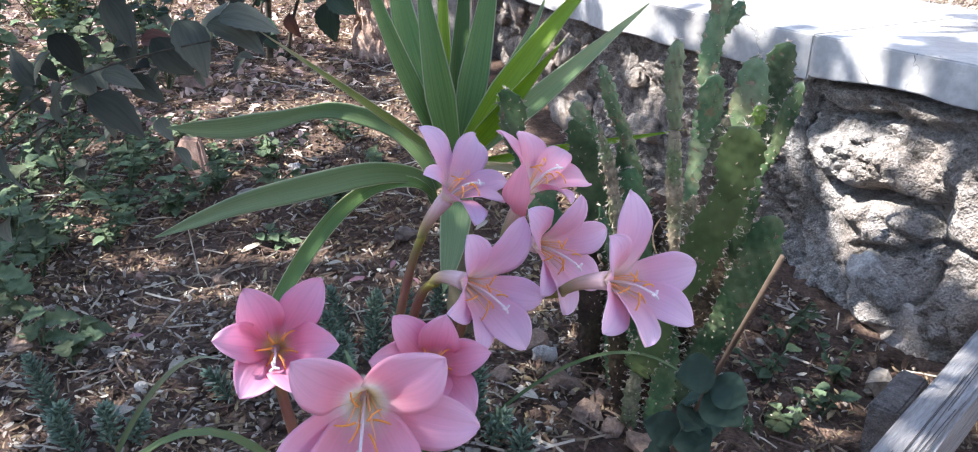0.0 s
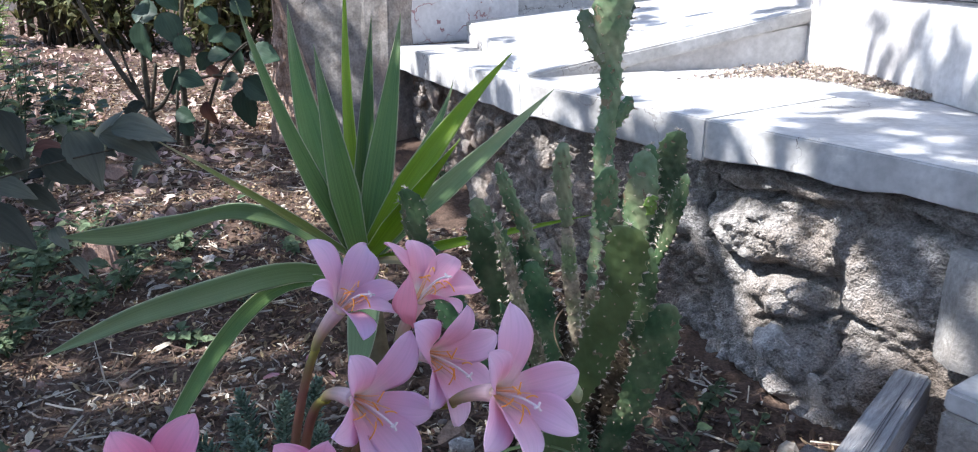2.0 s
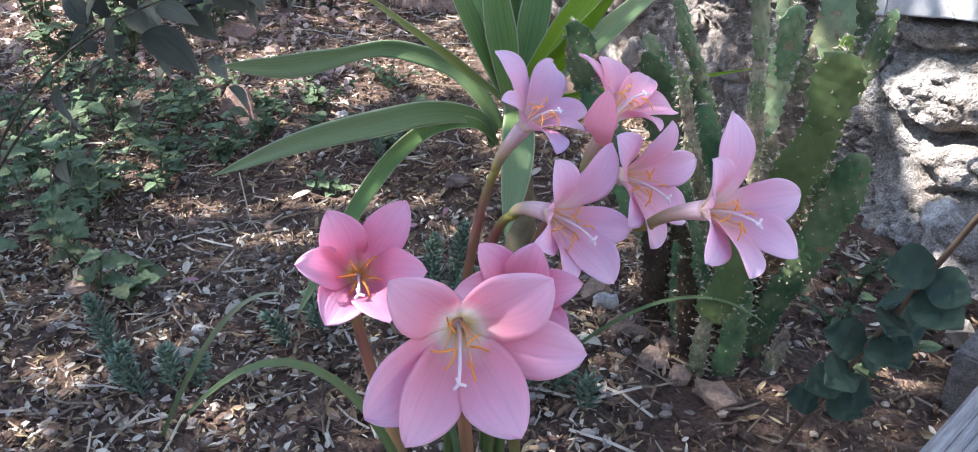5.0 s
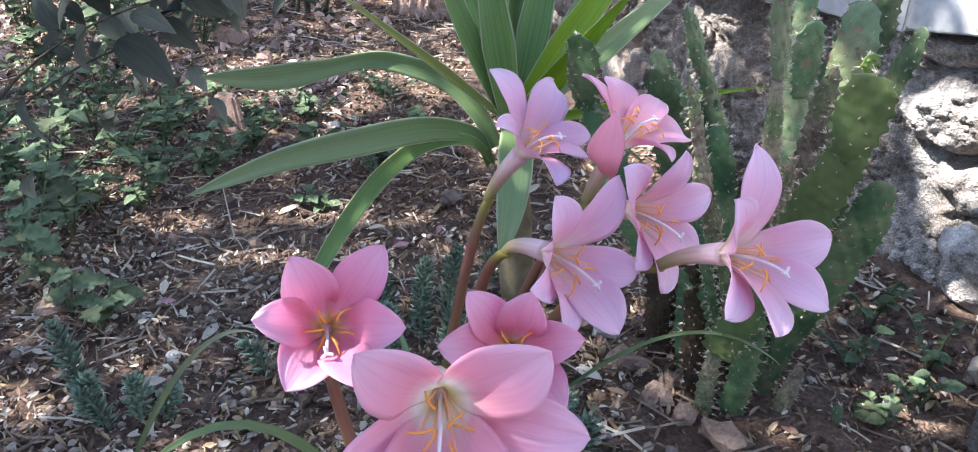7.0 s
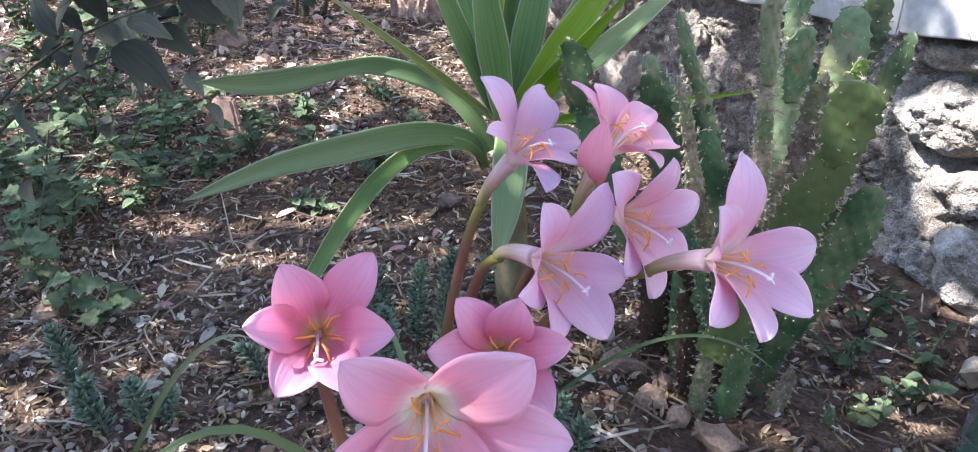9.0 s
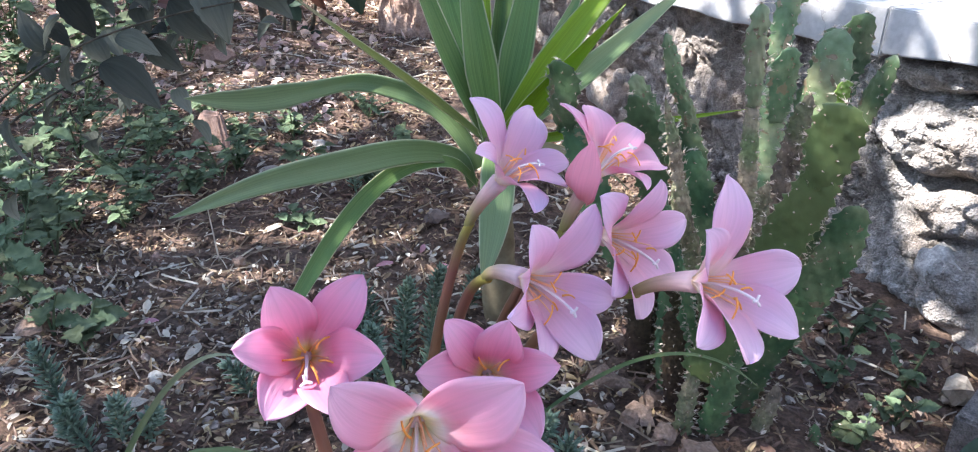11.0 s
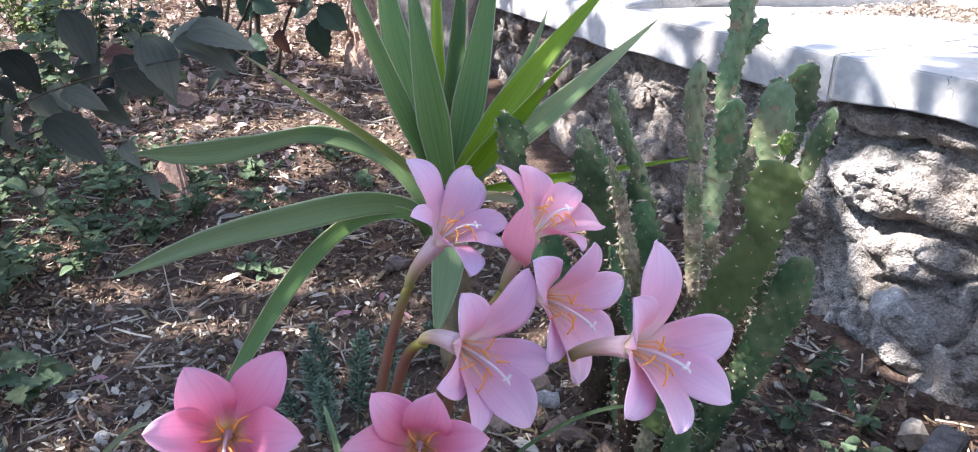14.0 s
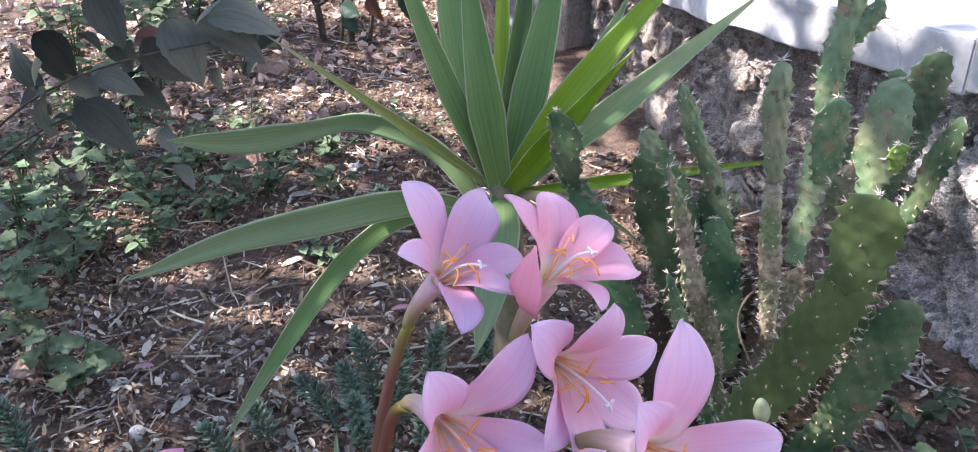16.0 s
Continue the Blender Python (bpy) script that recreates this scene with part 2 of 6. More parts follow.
CRACK = mat("dark_split", (0.11, 0.10, 0.095), (0.18, 0.17, 0.16), 60, 0.95, 0.2)
WOOD = mat("grey_wood", (0.25, 0.24, 0.232), (0.45, 0.44, 0.43), 30, 0.85, 0.8, 10, (0.34, 0.32, 0.305), 9.0, bump_scale=1.2, grit=0.18, stretch=(6.0, 0.45, 6.0))
BRICK = mat("grey_brick", (0.12, 0.112, 0.105), (0.27, 0.25, 0.235), 90, 0.95, 1.0, 8, (0.17, 0.145, 0.13), 12, bump_scale=2.0, grit=0.3)
CLAY = mat("clay", (0.25, 0.15, 0.112), (0.44, 0.295, 0.23), 60, 0.95, 0.9, 8, (0.32, 0.215, 0.175), 14, bump_scale=1.5, grit=0.2)
PEBBLE = mat("pebble", (0.20, 0.16, 0.13), (0.42, 0.365, 0.31), 45, 0.9, 0.6, 7, (0.30, 0.235, 0.19), 20, vary=0.4, grit=0.15)
LITTER = mat("dry_litter", (0.145, 0.088, 0.054), (0.36, 0.255, 0.175), 50, 0.9, 0.4, 6, None, vary=0.6, translucent=0.1)
PALELITTER = mat("bleached_litter", (0.42, 0.36, 0.285), (0.62, 0.56, 0.47), 50, 0.9, 0.4, 6, None, vary=0.3, translucent=0.1)
TWIG = mat("twig", (0.12, 0.08, 0.055), (0.28, 0.21, 0.16), 60, 0.9, 0.4, 6, None, vary=0.4)
CACTUS = mat("cactus_skin", (0.030, 0.074, 0.032), (0.112, 0.190, 0.084), 18, 0.42, 0.6, 9, (0.16, 0.20, 0.10), 28.0, vary=0.40, spec=0.45, grit=0.2, blots=(26, 0.64, (0.20, 0.155, 0.095)), rim=(0.40, 0.31, 0.20))
CACTUSPALE = mat("pale_cactus_skin", (0.070, 0.130, 0.062), (0.185, 0.262, 0.130), 16, 0.42, 0.6, 9, (0.25, 0.27, 0.15), 26.0, vary=0.25, spec=0.45, grit=0.2, blots=(24, 0.62, (0.24, 0.18, 0.11)), rim=(0.44, 0.36, 0.25))
CORK = mat("corky_cactus", (0.12, 0.095, 0.066), (0.35, 0.285, 0.205), 38, 0.75, 0.9, 9, (0.15, 0.19, 0.085), 20.0, vary=0.25, bump_scale=1.6, grit=0.32)
# dry brown skin, its tone darkened for the shade inside the clump
SHADEDDEADPAD = mat("withered_shaded_cactus", (0.040, 0.026, 0.018), (0.125, 0.085, 0.058), 40, 0.85, 0.9, 9, (0.09, 0.075, 0.035), 16.0, vary=0.3, bump_scale=1.6, grit=0.3)
SPINE = mat("spine", (0.42, 0.33, 0.25), (0.74, 0.65, 0.54), 40, 0.7, 0.0, 2)
AREOLE = mat("areole", (0.12, 0.075, 0.045), (0.30, 0.22, 0.15), 90, 0.9, 0.0, 3)
CACTUSOLIVE = mat("olive_cactus_skin", (0.058, 0.090, 0.028), (0.135, 0.180, 0.066), 14, 0.42, 0.5, 9, (0.10, 0.155, 0.056), 12.0, spec=0.45, grit=0.14, blots=(20, 0.70, (0.20, 0.155, 0.095)), rim=(0.36, 0.25, 0.16))
PALEBUD = mat("pale_bud", (0.36, 0.42, 0.20), (0.58, 0.60, 0.38), 60, 0.5, 0.2, 4, translucent=0.2)
BUDGREEN = mat("cactus_bud", (0.16, 0.27, 0.05), (0.30, 0.42, 0.10), 30, 0.5, 0.1)
STEM = ribbed("flower_stem", [(0.0, (0.36, 0.34, 0.06)), (0.14, (0.27, 0.24, 0.06)), (0.34, (0.24, 0.10, 0.075)), (0.60, (0.20, 0.11, 0.06)), (0.85, (0.12, 0.16, 0.04)), (1.05, (0.10, 0.14, 0.045))], lines=5, rough=0.45, translucent=0.12, depth=0.15)
TUBE = ribbed("flower_tube", [(0.0, (0.91, 0.68, 0.70)), (0.35, (0.80, 0.58, 0.56)), (0.60, (0.62, 0.45, 0.34)), (0.82, (0.44, 0.35, 0.20)), (1.1, (0.34, 0.31, 0.12))], lines=9, rough=0.5, translucent=0.3, depth=0.10)
STAMEN = mat("stamen", (1.0, 0.50, 0.10), (1.0, 0.62, 0.18), 60, 0.6, 0.0, translucent=0.4)
FILAMENT = mat("filament", (0.98, 0.62, 0.34), (1.0, 0.74, 0.46), 60, 0.6, 0.0, translucent=0.4)
STYLE = mat("style", (0.92, 0.82, 0.82), (0.97, 0.94, 0.93), 60, 0.5, 0.0, translucent=0.2)
SEDUM = mat("sedum", (0.12, 0.185, 0.125), (0.25, 0.335, 0.245), 90, 0.65, 0.1, 4, None, vary=0.25, translucent=0.2)
ROSELEAF = ribbed("rose_leaf", [(0.0, (0.031, 0.058, 0.036)), (1.0, (0.056, 0.096, 0.058))], lines=10, rough=0.5, translucent=0.2, depth=0.25, vary=0.35, bump=0.4, spec=0.3)
DUSTYLEAF = ribbed("dusty_rose_leaf", [(0.0, (0.064, 0.074, 0.057)), (1.0, (0.140, 0.150, 0.122))], lines=7, rough=0.8, translucent=0.25, depth=0.18, vary=0.75, bump=0.8, spec=0.10, grain=22)
REDLEAF = ribbed("red_leaf", [(0.0, (0.10, 0.045, 0.035)), (1.0, (0.17, 0.085, 0.06))], lines=10, rough=0.7, translucent=0.25, depth=0.25, vary=0.3)
BARK = mat("rose_cane", (0.035, 0.032, 0.022), (0.10, 0.085, 0.06), 40, 0.8, 0.4)
WEED = mat("weed", (0.088, 0.125, 0.066), (0.185, 0.235, 0.135), 60, 0.7, 0.2, 4, None, vary=0.35, translucent=0.3, spec=0.15)
HEDGE = mat("hedge_leaf", (0.10, 0.15, 0.04), (0.24, 0.31, 0.10), 40, 0.6, 0.1, 4, None, vary=0.4, translucent=0.35)
THICKET = mat("thicket_leaf", (0.046, 0.054, 0.019), (0.150, 0.145, 0.056), 40, 0.7, 0.1, 4, None, vary=0.6, translucent=0.3)
PINKLITTER = mat("pinkish_litter", (0.38, 0.255, 0.215), (0.68, 0.53, 0.47), 50, 0.9, 0.4, 6, None, vary=0.45, translucent=0.1)
DRIFT = mat("leaf_crumbs", (0.22, 0.165, 0.125), (0.54, 0.46, 0.385), 50, 0.9, 0.4, 6, None, vary=0.55, translucent=0.1)
SHOOTBARK = mat("shoot_bark", (0.055, 0.038, 0.026), (0.12, 0.085, 0.06), 60, 0.85, 0.4, 6)
SHOOTLEAF = ribbed("shoot_leaf", [(0.0, (0.026, 0.046, 0.032)), (1.0, (0.042, 0.070, 0.048))], lines=6, rough=0.6, translucent=0.2, depth=0.06, vary=0.25, bump=0.1, spec=0.2)
TAN = mat("tan_stone", (0.20, 0.130, 0.092), (0.38, 0.275, 0.21), 50, 0.92, 0.8, 8, (0.27, 0.19, 0.145), 18, bump_scale=1.5, grit=0.25)
YUCCA = ribbed("yucca_blade", [(0.0, (0.23, 0.29, 0.085)), (0.3, (0.155, 0.265, 0.075)), (0.85, (0.145, 0.255, 0.085)), (1.0, (0.22, 0.29, 0.14))], lines=26, rough=0.40, translucent=0.32, edge=(0.54, 0.56, 0.34), depth=0.30, vary=0.18)
YUCCAPALE = ribbed("grey_yucca_blade", [(0.0, (0.20, 0.28, 0.10)), (0.4, (0.20, 0.30, 0.13)), (1.0, (0.28, 0.37, 0.19))], lines=24, rough=0.36, translucent=0.32, edge=(0.48, 0.53, 0.34), depth=0.18, vary=0.08)
YUCCAOLIVE = ribbed("olive_yucca_blade", [(0.0, (0.17, 0.22, 0.07)), (0.45, (0.24, 0.27, 0.07)), (0.85, (0.30, 0.33, 0.12)), (1.0, (0.45, 0.42, 0.26))], lines=20, rough=0.5, translucent=0.25, edge=(0.46, 0.46, 0.30), depth=0.2)
# blade colour brightened to yellow-green, standing in for sun shining through it
YUCCABACKLIT = ribbed("backlit_yucca_blade", [(0.0, (0.28, 0.38, 0.05)), (0.4, (0.29, 0.44, 0.035)), (1.0, (0.33, 0.49, 0.06))], lines=24, rough=0.40, translucent=0.45, edge=(0.50, 0.55, 0.30), depth=0.18)
OLDLEAF = mat("old_leaf_base", (0.16, 0.12, 0.07), (0.30, 0.25, 0.15), 40, 0.9, 0.6)
GRASS = ribbed("strap_leaf", [(0.0, (0.08, 0.13, 0.06)), (0.6, (0.13, 0.20, 0.08)), (1.0, (0.22, 0.30, 0.14))], lines=8, rough=0.5, translucent=0.3)
PALESTRAP = ribbed("pale_strap_leaf", [(0.0, (0.14, 0.20, 0.09)), (0.5, (0.27, 0.34, 0.17)), (1.0, (0.40, 0.44, 0.28))], lines=8, rough=0.5, translucent=0.3)
DRYBLADE = ribbed("dry_blade", [(0.0, (0.30, 0.24, 0.13)), (1.0, (0.45, 0.40, 0.22))], lines=8, rough=0.7, translucent=0.2)
PETAL = ribbed("pink_petal", [(0.10, (0.97, 0.80, 0.60)), (0.22, (0.97, 0.86, 0.80)), (0.34, (0.95, 0.72, 0.75)), (0.52, (0.92, 0.60, 0.72)), (0.75, (0.91, 0.65, 0.80)), (1.08, (0.93, 0.74, 0.87))], lines=11, rough=0.5, translucent=0.5, depth=0.05, bump=0.25, spec=0.25, vary=0.03)
PETALBACK = ribbed("rose_petal", [(0.0, (0.92, 0.62, 0.52)), (0.3, (0.90, 0.40, 0.47)), (1.0, (0.91, 0.44, 0.53))], lines=11, rough=0.5, translucent=0.35, depth=0.06, bump=0.25, spec=0.25)
PETALA = ribbed("deep_pink_petal", [(0.10, (0.98, 0.82, 0.30)), (0.22, (0.97, 0.80, 0.60)), (0.34, (0.93, 0.54, 0.60)), (0.50, (0.90, 0.40, 0.55)), (0.75, (0.90, 0.47, 0.64)), (1.08, (0.92, 0.60, 0.75))], lines=11, rough=0.5, translucent=0.5, depth=0.06, bump=0.25, spec=0.25, vary=0.03)
PETALB = ribbed("mid_pink_petal", [(0.12, (0.99, 0.94, 0.66)), (0.30, (0.99, 0.95, 0.90)), (0.38, (0.95, 0.70, 0.73)), (0.52, (0.91, 0.51, 0.61)), (0.75, (0.91, 0.55, 0.68)), (1.08, (0.93, 0.66, 0.78))], lines=11, rough=0.5, translucent=0.5, depth=0.05, bump=0.25, spec=0.25)
WITHERED = ribbed("withered_petal", [(0.0, (0.42, 0.22, 0.22)), (1.0, (0.58, 0.30, 0.36))], lines=8, rough=0.8, translucent=0.2, depth=0.2)
SHELL = mat("snail_shell", (0.52, 0.47, 0.40), (0.74, 0.70, 0.63), 60, 0.6, 0.2, 5, (0.60, 0.50, 0.40), 30)
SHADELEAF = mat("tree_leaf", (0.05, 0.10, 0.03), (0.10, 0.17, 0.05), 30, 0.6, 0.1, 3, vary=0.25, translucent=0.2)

# ---- builders ----
def ground_z(x, y):
    yy = min(max(y, -3.0), 3.6)
    h = 0.060 + 0.095 * max(0.0, yy - 1.3)
    near = max(0.0, 1 - max(abs(x) - 3, abs(y - 1.5) - 3, 0) / 2)
    h += near * (0.014 * noise.noise((x * 3.1, y * 3.1, 0.3)) + 0.007 * noise.noise((x * 11, y * 11, 1.7)))
    return h


def finish(name, bm, material, smooth=True):
    me = bpy.data.meshes.new(name)
    bm.to_mesh(me)
    bm.free()
    me.materials.append(material)
    if smooth:
        me.shade_smooth()
    return new(name, me)


def data_mesh(name, verts, faces, material, uvs=None, smooth=True):
    me = bpy.data.meshes.new(name)
    me.from_pydata([tuple(v) for v in verts], [], faces)
    if uvs is not None:
        layer = me.uv_layers.new(name="UVMap")
        idx = np.empty(len(me.loops), dtype=np.int32)
        me.loops.foreach_get("vertex_index", idx)
        layer.data.foreach_set("uv", np.asarray(uvs, dtype=np.float32)[idx].ravel())
    me.materials.append(material)
    if smooth:
        me.shade_smooth()
    return me


def thing(name, at, label, category, group="", kind=""):
    ob = new(name)
    ob.empty_display_size = 0.02
    ob.location = at
    bpy.context.view_layer.update()
    return tagged(ob, label, category, group, kind)


def under(ob, parent):
    """Make ob, built in world coordinates, a part of parent."""
    ob.parent = parent
    ob.matrix_parent_inverse = Matrix.Translation(parent.location).inverted()
    return ob


def bez(pts, s):
    if callable(pts):
        return pts(s)
    pts = [Vector(p) for p in pts]
    while len(pts) > 1:
        pts = [a.lerp(b, s) for a, b in zip(pts, pts[1:])]
    return pts[0]


def through_points(points):
    """A smooth curve that passes through all the points, as a function of 0 to 1."""
    q = [Vector(p) for p in points]
    q = [q[0] * 2 - q[1]] + q + [q[-1] * 2 - q[-2]]

    def at(s):
        k = min(len(q) - 4, int(s * (len(q) - 3)))
        u = s * (len(q) - 3) - k
        a, b, c, d = q[k:k + 4]
        return (b * 2 + (c - a) * u + (a * 2 - b * 5 + c * 4 - d) * (u * u) + (b * 3 - a - c * 3 + d) * (u ** 3)) * 0.5
    return at


def tube_mesh(name, pts, r0, r1, material, seg=8, steps=14, bulge=0.0, wob=0.0):
    """A round stem along a Bezier curve, tapering from r0 to r1."""
    verts, faces = [], []
    prev = None
    for i in range(steps + 1):
        s = i / steps
        c = bez(pts, s)
        d = (bez(pts, min(1, s + 0.01)) - bez(pts, max(0, s - 0.01))).normalized()
        x = d.cross(Vector((0.3, 0.2, 1))).normalized() if prev is None else (prev - d * prev.dot(d)).normalized()
        prev = x
        y = d.cross(x)
        r = r0 + (r1 - r0) * s + bulge * math.sin(math.pi * s)
        for k in range(seg):
            a = 2 * math.pi * k / seg
            rr = r * (1 + wob * noise.noise((c.x * 40 + k, c.y * 40, c.z * 40)))
            verts.append(c + (x * math.cos(a) + y * math.sin(a)) * rr)
    for i in range(steps):
        for k in range(seg):
            a, b = i * seg + k, i * seg + (k + 1) % seg
            faces.append((a, b, b + seg, a + seg))
    faces.append(tuple(range(seg))[::-1])
    faces.append(tuple(range(steps * seg, steps * seg + seg)))
    return data_mesh(name, verts, faces, material, [(k / seg, i / steps) for i in range(steps + 1) for k in range(seg)])


def strip_mesh(name, pts, width, material, normal, profile=None, fold=0.25, nu=8, nv=26, thick=0.0012, ripple=0.0, twist=0.0, seed=0.0):
    """A blade or petal along a Bezier curve: width by profile(s), folded across by fold, with thickness. UV u across, v along."""
    profile = profile or (lambda s: min(1.0, 0.55 + s * 1.3) * max(0.0, 1 - s ** 3.2) ** 0.8)
    raw = [bez(pts, k / 60) for k in range(61)]
    run = np.concatenate([[0], np.cumsum([(b - a).length for a, b in zip(raw, raw[1:])])])
    top, bottom, uvs = [], [], []
    for j in range(nv + 1):
        s = j / nv
        q = float(np.interp(s * run[-1], run, np.linspace(0, 1, 61)))
        c = bez(pts, q)
        d = (bez(pts, min(1, q + 0.01)) - bez(pts, max(0, q - 0.01))).normalized()
        nn = Vector(normal)
        side = d.cross(nn).normalized()
        if twist:
            side = Matrix.Rotation(twist * s, 3, d) @ side
        up = side.cross(d).normalized()
        w = width * 0.5 * max(profile(s), 0.012)
        for i in range(nu + 1):
            u = i / nu * 2 - 1
            lift = fold * w * (abs(u) ** 1.6) + ripple * width * noise.noise((u * 1.4 + seed, s * 3.0, seed * 3.1)) * abs(u)
            p = c + side * (u * w) + up * lift
            top.append(p)
            bottom.append(p - up * thick * (1 - 0.6 * abs(u)))
            uvs.append((i / nu, s))
    n, row = len(top), nu + 1
    faces = []
    for j in range(nv):
        for i in range(nu):
            a = j * row + i
            faces.append((a, a + 1, a + row + 1, a + row))
            faces.append((n + a, n + a + row, n + a + row + 1, n + a + 1))
    for j in range(nv):
        a, b = j * row, j * row + nu
        faces.append((a, a + row, n + a + row, n + a))
        faces.append((b, n + b, n + b + row, b + row))
    return data_mesh(name, top + bottom, faces, material, uvs + uvs)


def blob(bm, centre, size, seed, sub=2, rough=0.35, turn=None):
    """A rough stone: a small sphere pushed about by noise, flattened to size."""
    m = bmesh.ops.create_icosphere(bm, subdivisions=sub, radius=1.0)
    q = turn or Euler((random.uniform(-0.4, 0.4), random.uniform(-0.4, 0.4), random.uniform(0, 6.3))).to_matrix()
    for v in m["verts"]:
        c = v.co
        k = 1 + rough * noise.noise(c * 1.1 + Vector((seed * 7.3, seed * 3.1, 0))) + rough * 0.45 * noise.noise(c * 2.7 + Vector((seed, 0, seed * 5)))
        c = Vector((max(-0.8, min(0.8, c.x)), max(-0.8, min(0.8, c.y)), max(-0.8, min(0.8, c.z)))) * k
        v.co = q @ Vector((c.x * size[0], c.y * size[1], c.z * size[2])) + Vector(centre)
    return m["verts"]


def box_bm(size, bevel=0.004, rough=0.0, cuts=0):
    bm = bmesh.new()
    bmesh.ops.create_cube(bm, size=1.0)
    for v in bm.verts:
        v.co = Vector((v.co.x * size[0], v.co.y * size[1], v.co.z * size[2]))
    if bevel:
        bmesh.ops.bevel(bm, geom=bm.edges[:], offset=bevel, segments=2, affect="EDGES")
    if cuts:
        bmesh.ops.subdivide_edges(bm, edges=bm.edges[:], cuts=cuts, use_grid_fill=True)
    if rough:
        for v in bm.verts:
            v.co += Vector((noise.noise(v.co * 25), noise.noise(v.co * 25 + Vector((9, 0, 0))), noise.noise(v.co * 25 + Vector((0, 9, 0))))) * rough
    return bm


def prism(name, outline, z0, z1, material, bevel=0.006, rough=0.0, ragged=0.0, cell=0.03, crumble=0.0):
    """An upright slab over an outline of (x, y) points, with worn edges; ragged: how unevenly its underside breaks."""
    bm = bmesh.new()
    lo = [bm.verts.new((x, y, z0)) for x, y in outline]
    hi = [bm.verts.new((x, y, z1)) for x, y in outline]
    n = len(outline)
    bm.faces.new(hi)
    bm.faces.new(lo[::-1])
    for i in range(n):
        bm.faces.new((lo[i], lo[(i + 1) % n], hi[(i + 1) % n], hi[i]))
    bmesh.ops.recalc_face_normals(bm, faces=bm.faces[:])
    if ragged or rough or crumble:
        long = [e for e in bm.edges if e.calc_length() > cell * 2]
        bmesh.ops.subdivide_edges(bm, edges=long, cuts=int(min(24, max(e.calc_length() for e in long) / cell)), use_grid_fill=True)
        for v in bm.verts:
            if crumble:
                v.co += Vector((noise.turbulence(v.co * 22, 5, True), noise.turbulence(v.co * 22 + Vector((7, 0, 0)), 5, True), 0)) * crumble - Vector((0.5, 0.5, 0)) * crumble
            low = 1 - (v.co.z - z0) / (z1 - z0)
            v.co.z += low * ragged * (noise.noise((v.co.x * 9, v.co.y * 9, 0)) + 0.5 * noise.noise((v.co.x * 31, v.co.y * 31, 3)))
            v.co += Vector((noise.noise(v.co * 14), noise.noise(v.co * 14 + Vector((5, 0, 0))), 0.4 * noise.noise(v.co * 9 + Vector((0, 5, 0))))) * rough
    if bevel:
        sharp = [e for e in bm.edges if len(e.link_faces) == 2 and e.calc_face_angle() > 0.9]
        bmesh.ops.bevel(bm, geom=sharp, offset=bevel, segments=2, affect="EDGES", clamp_overlap=True)
    ob = finish(name, bm, material, False)
    return ob


# ---- ground: one sheet to the horizon ----
def spread(a, b, step, far):
    mid = list(np.arange(a, b + step / 2, step))
    out, d, lo, hi = [], step, a, b
    left, right = [], []
    while lo > -far:
        d *= 1.35
        lo -= d
        hi += d
        left.append(lo)
        right.append(hi)
    return left[::-1] + mid + right


xs, ys = spread(-2.2, 1.3, 0.018, 60), spread(0.2, 4.4, 0.018, 60)
verts = [(x, y, ground_z(x, y) + (0.004 * noise.noise((x * 34, y * 34, 0.0)) + 0.0025 * noise.noise((x * 80, y * 80, 2.0)) if abs(x) < 3 and 0 < y < 5 else 0)) for y in ys for x in xs]
w = len(xs)
faces = [(j * w + i, j * w + i + 1, (j + 1) * w + i + 1, (j + 1) * w + i) for j in range(len(ys) - 1) for i in range(w - 1)]
ground = new("ground", data_mesh("ground", verts, faces, SOIL))
tagged(ground, "reddish-brown garden soil, dry and crumbly, strewn with litter", "soil", kind="structure")

# ---- rubble wall, coping and terrace ----
DIR, INTO = Vector((0.623, -0.782, 0)), Vector((0.782, 0.623, 0))
BEND, FAR_END, JOINT = Vector((0.315, 1.865, 0)), Vector((-0.085, 2.60, 0)), Vector((0.625, 1.476, 0))
NEAR_END = JOINT + DIR * 1.15
CAP = 0.475


# forms that can be told apart on the near wall: along, height, half-length, half-height, out (+) or hollow (-)
FORMS = ((0.570, 0.300, 0.070, 0.042, 0.030), (0.630, 0.394, 0.105, 0.016, 0.022), (0.640, 0.215, 0.070, 0.028, 0.022), (0.800, 0.290, 0.080, 0.085, 0.024), (0.718, 0.248, 0.018, 0.026, -0.055), (0.826, 0.384, 0.026, 0.012, -0.055), (0.664, 0.118, 0.042, 0.048, 0.034), (0.880, 0.408, 0.045, 0.018, 0.020), (0.490, 0.160, 0.070, 0.060, -0.022), (0.510, 0.340, 0.030, 0.020, -0.020), (0.760, 0.120, 0.060, 0.040, 0.018), (0.740, 0.045, 0.10, 0.035, 0.022), (0.560, 0.060, 0.060, 0.045, 0.010), (0.360, 0.300, 0.080, 0.050, 0.018), (0.200, 0.250, 0.090, 0.060, 0.016))
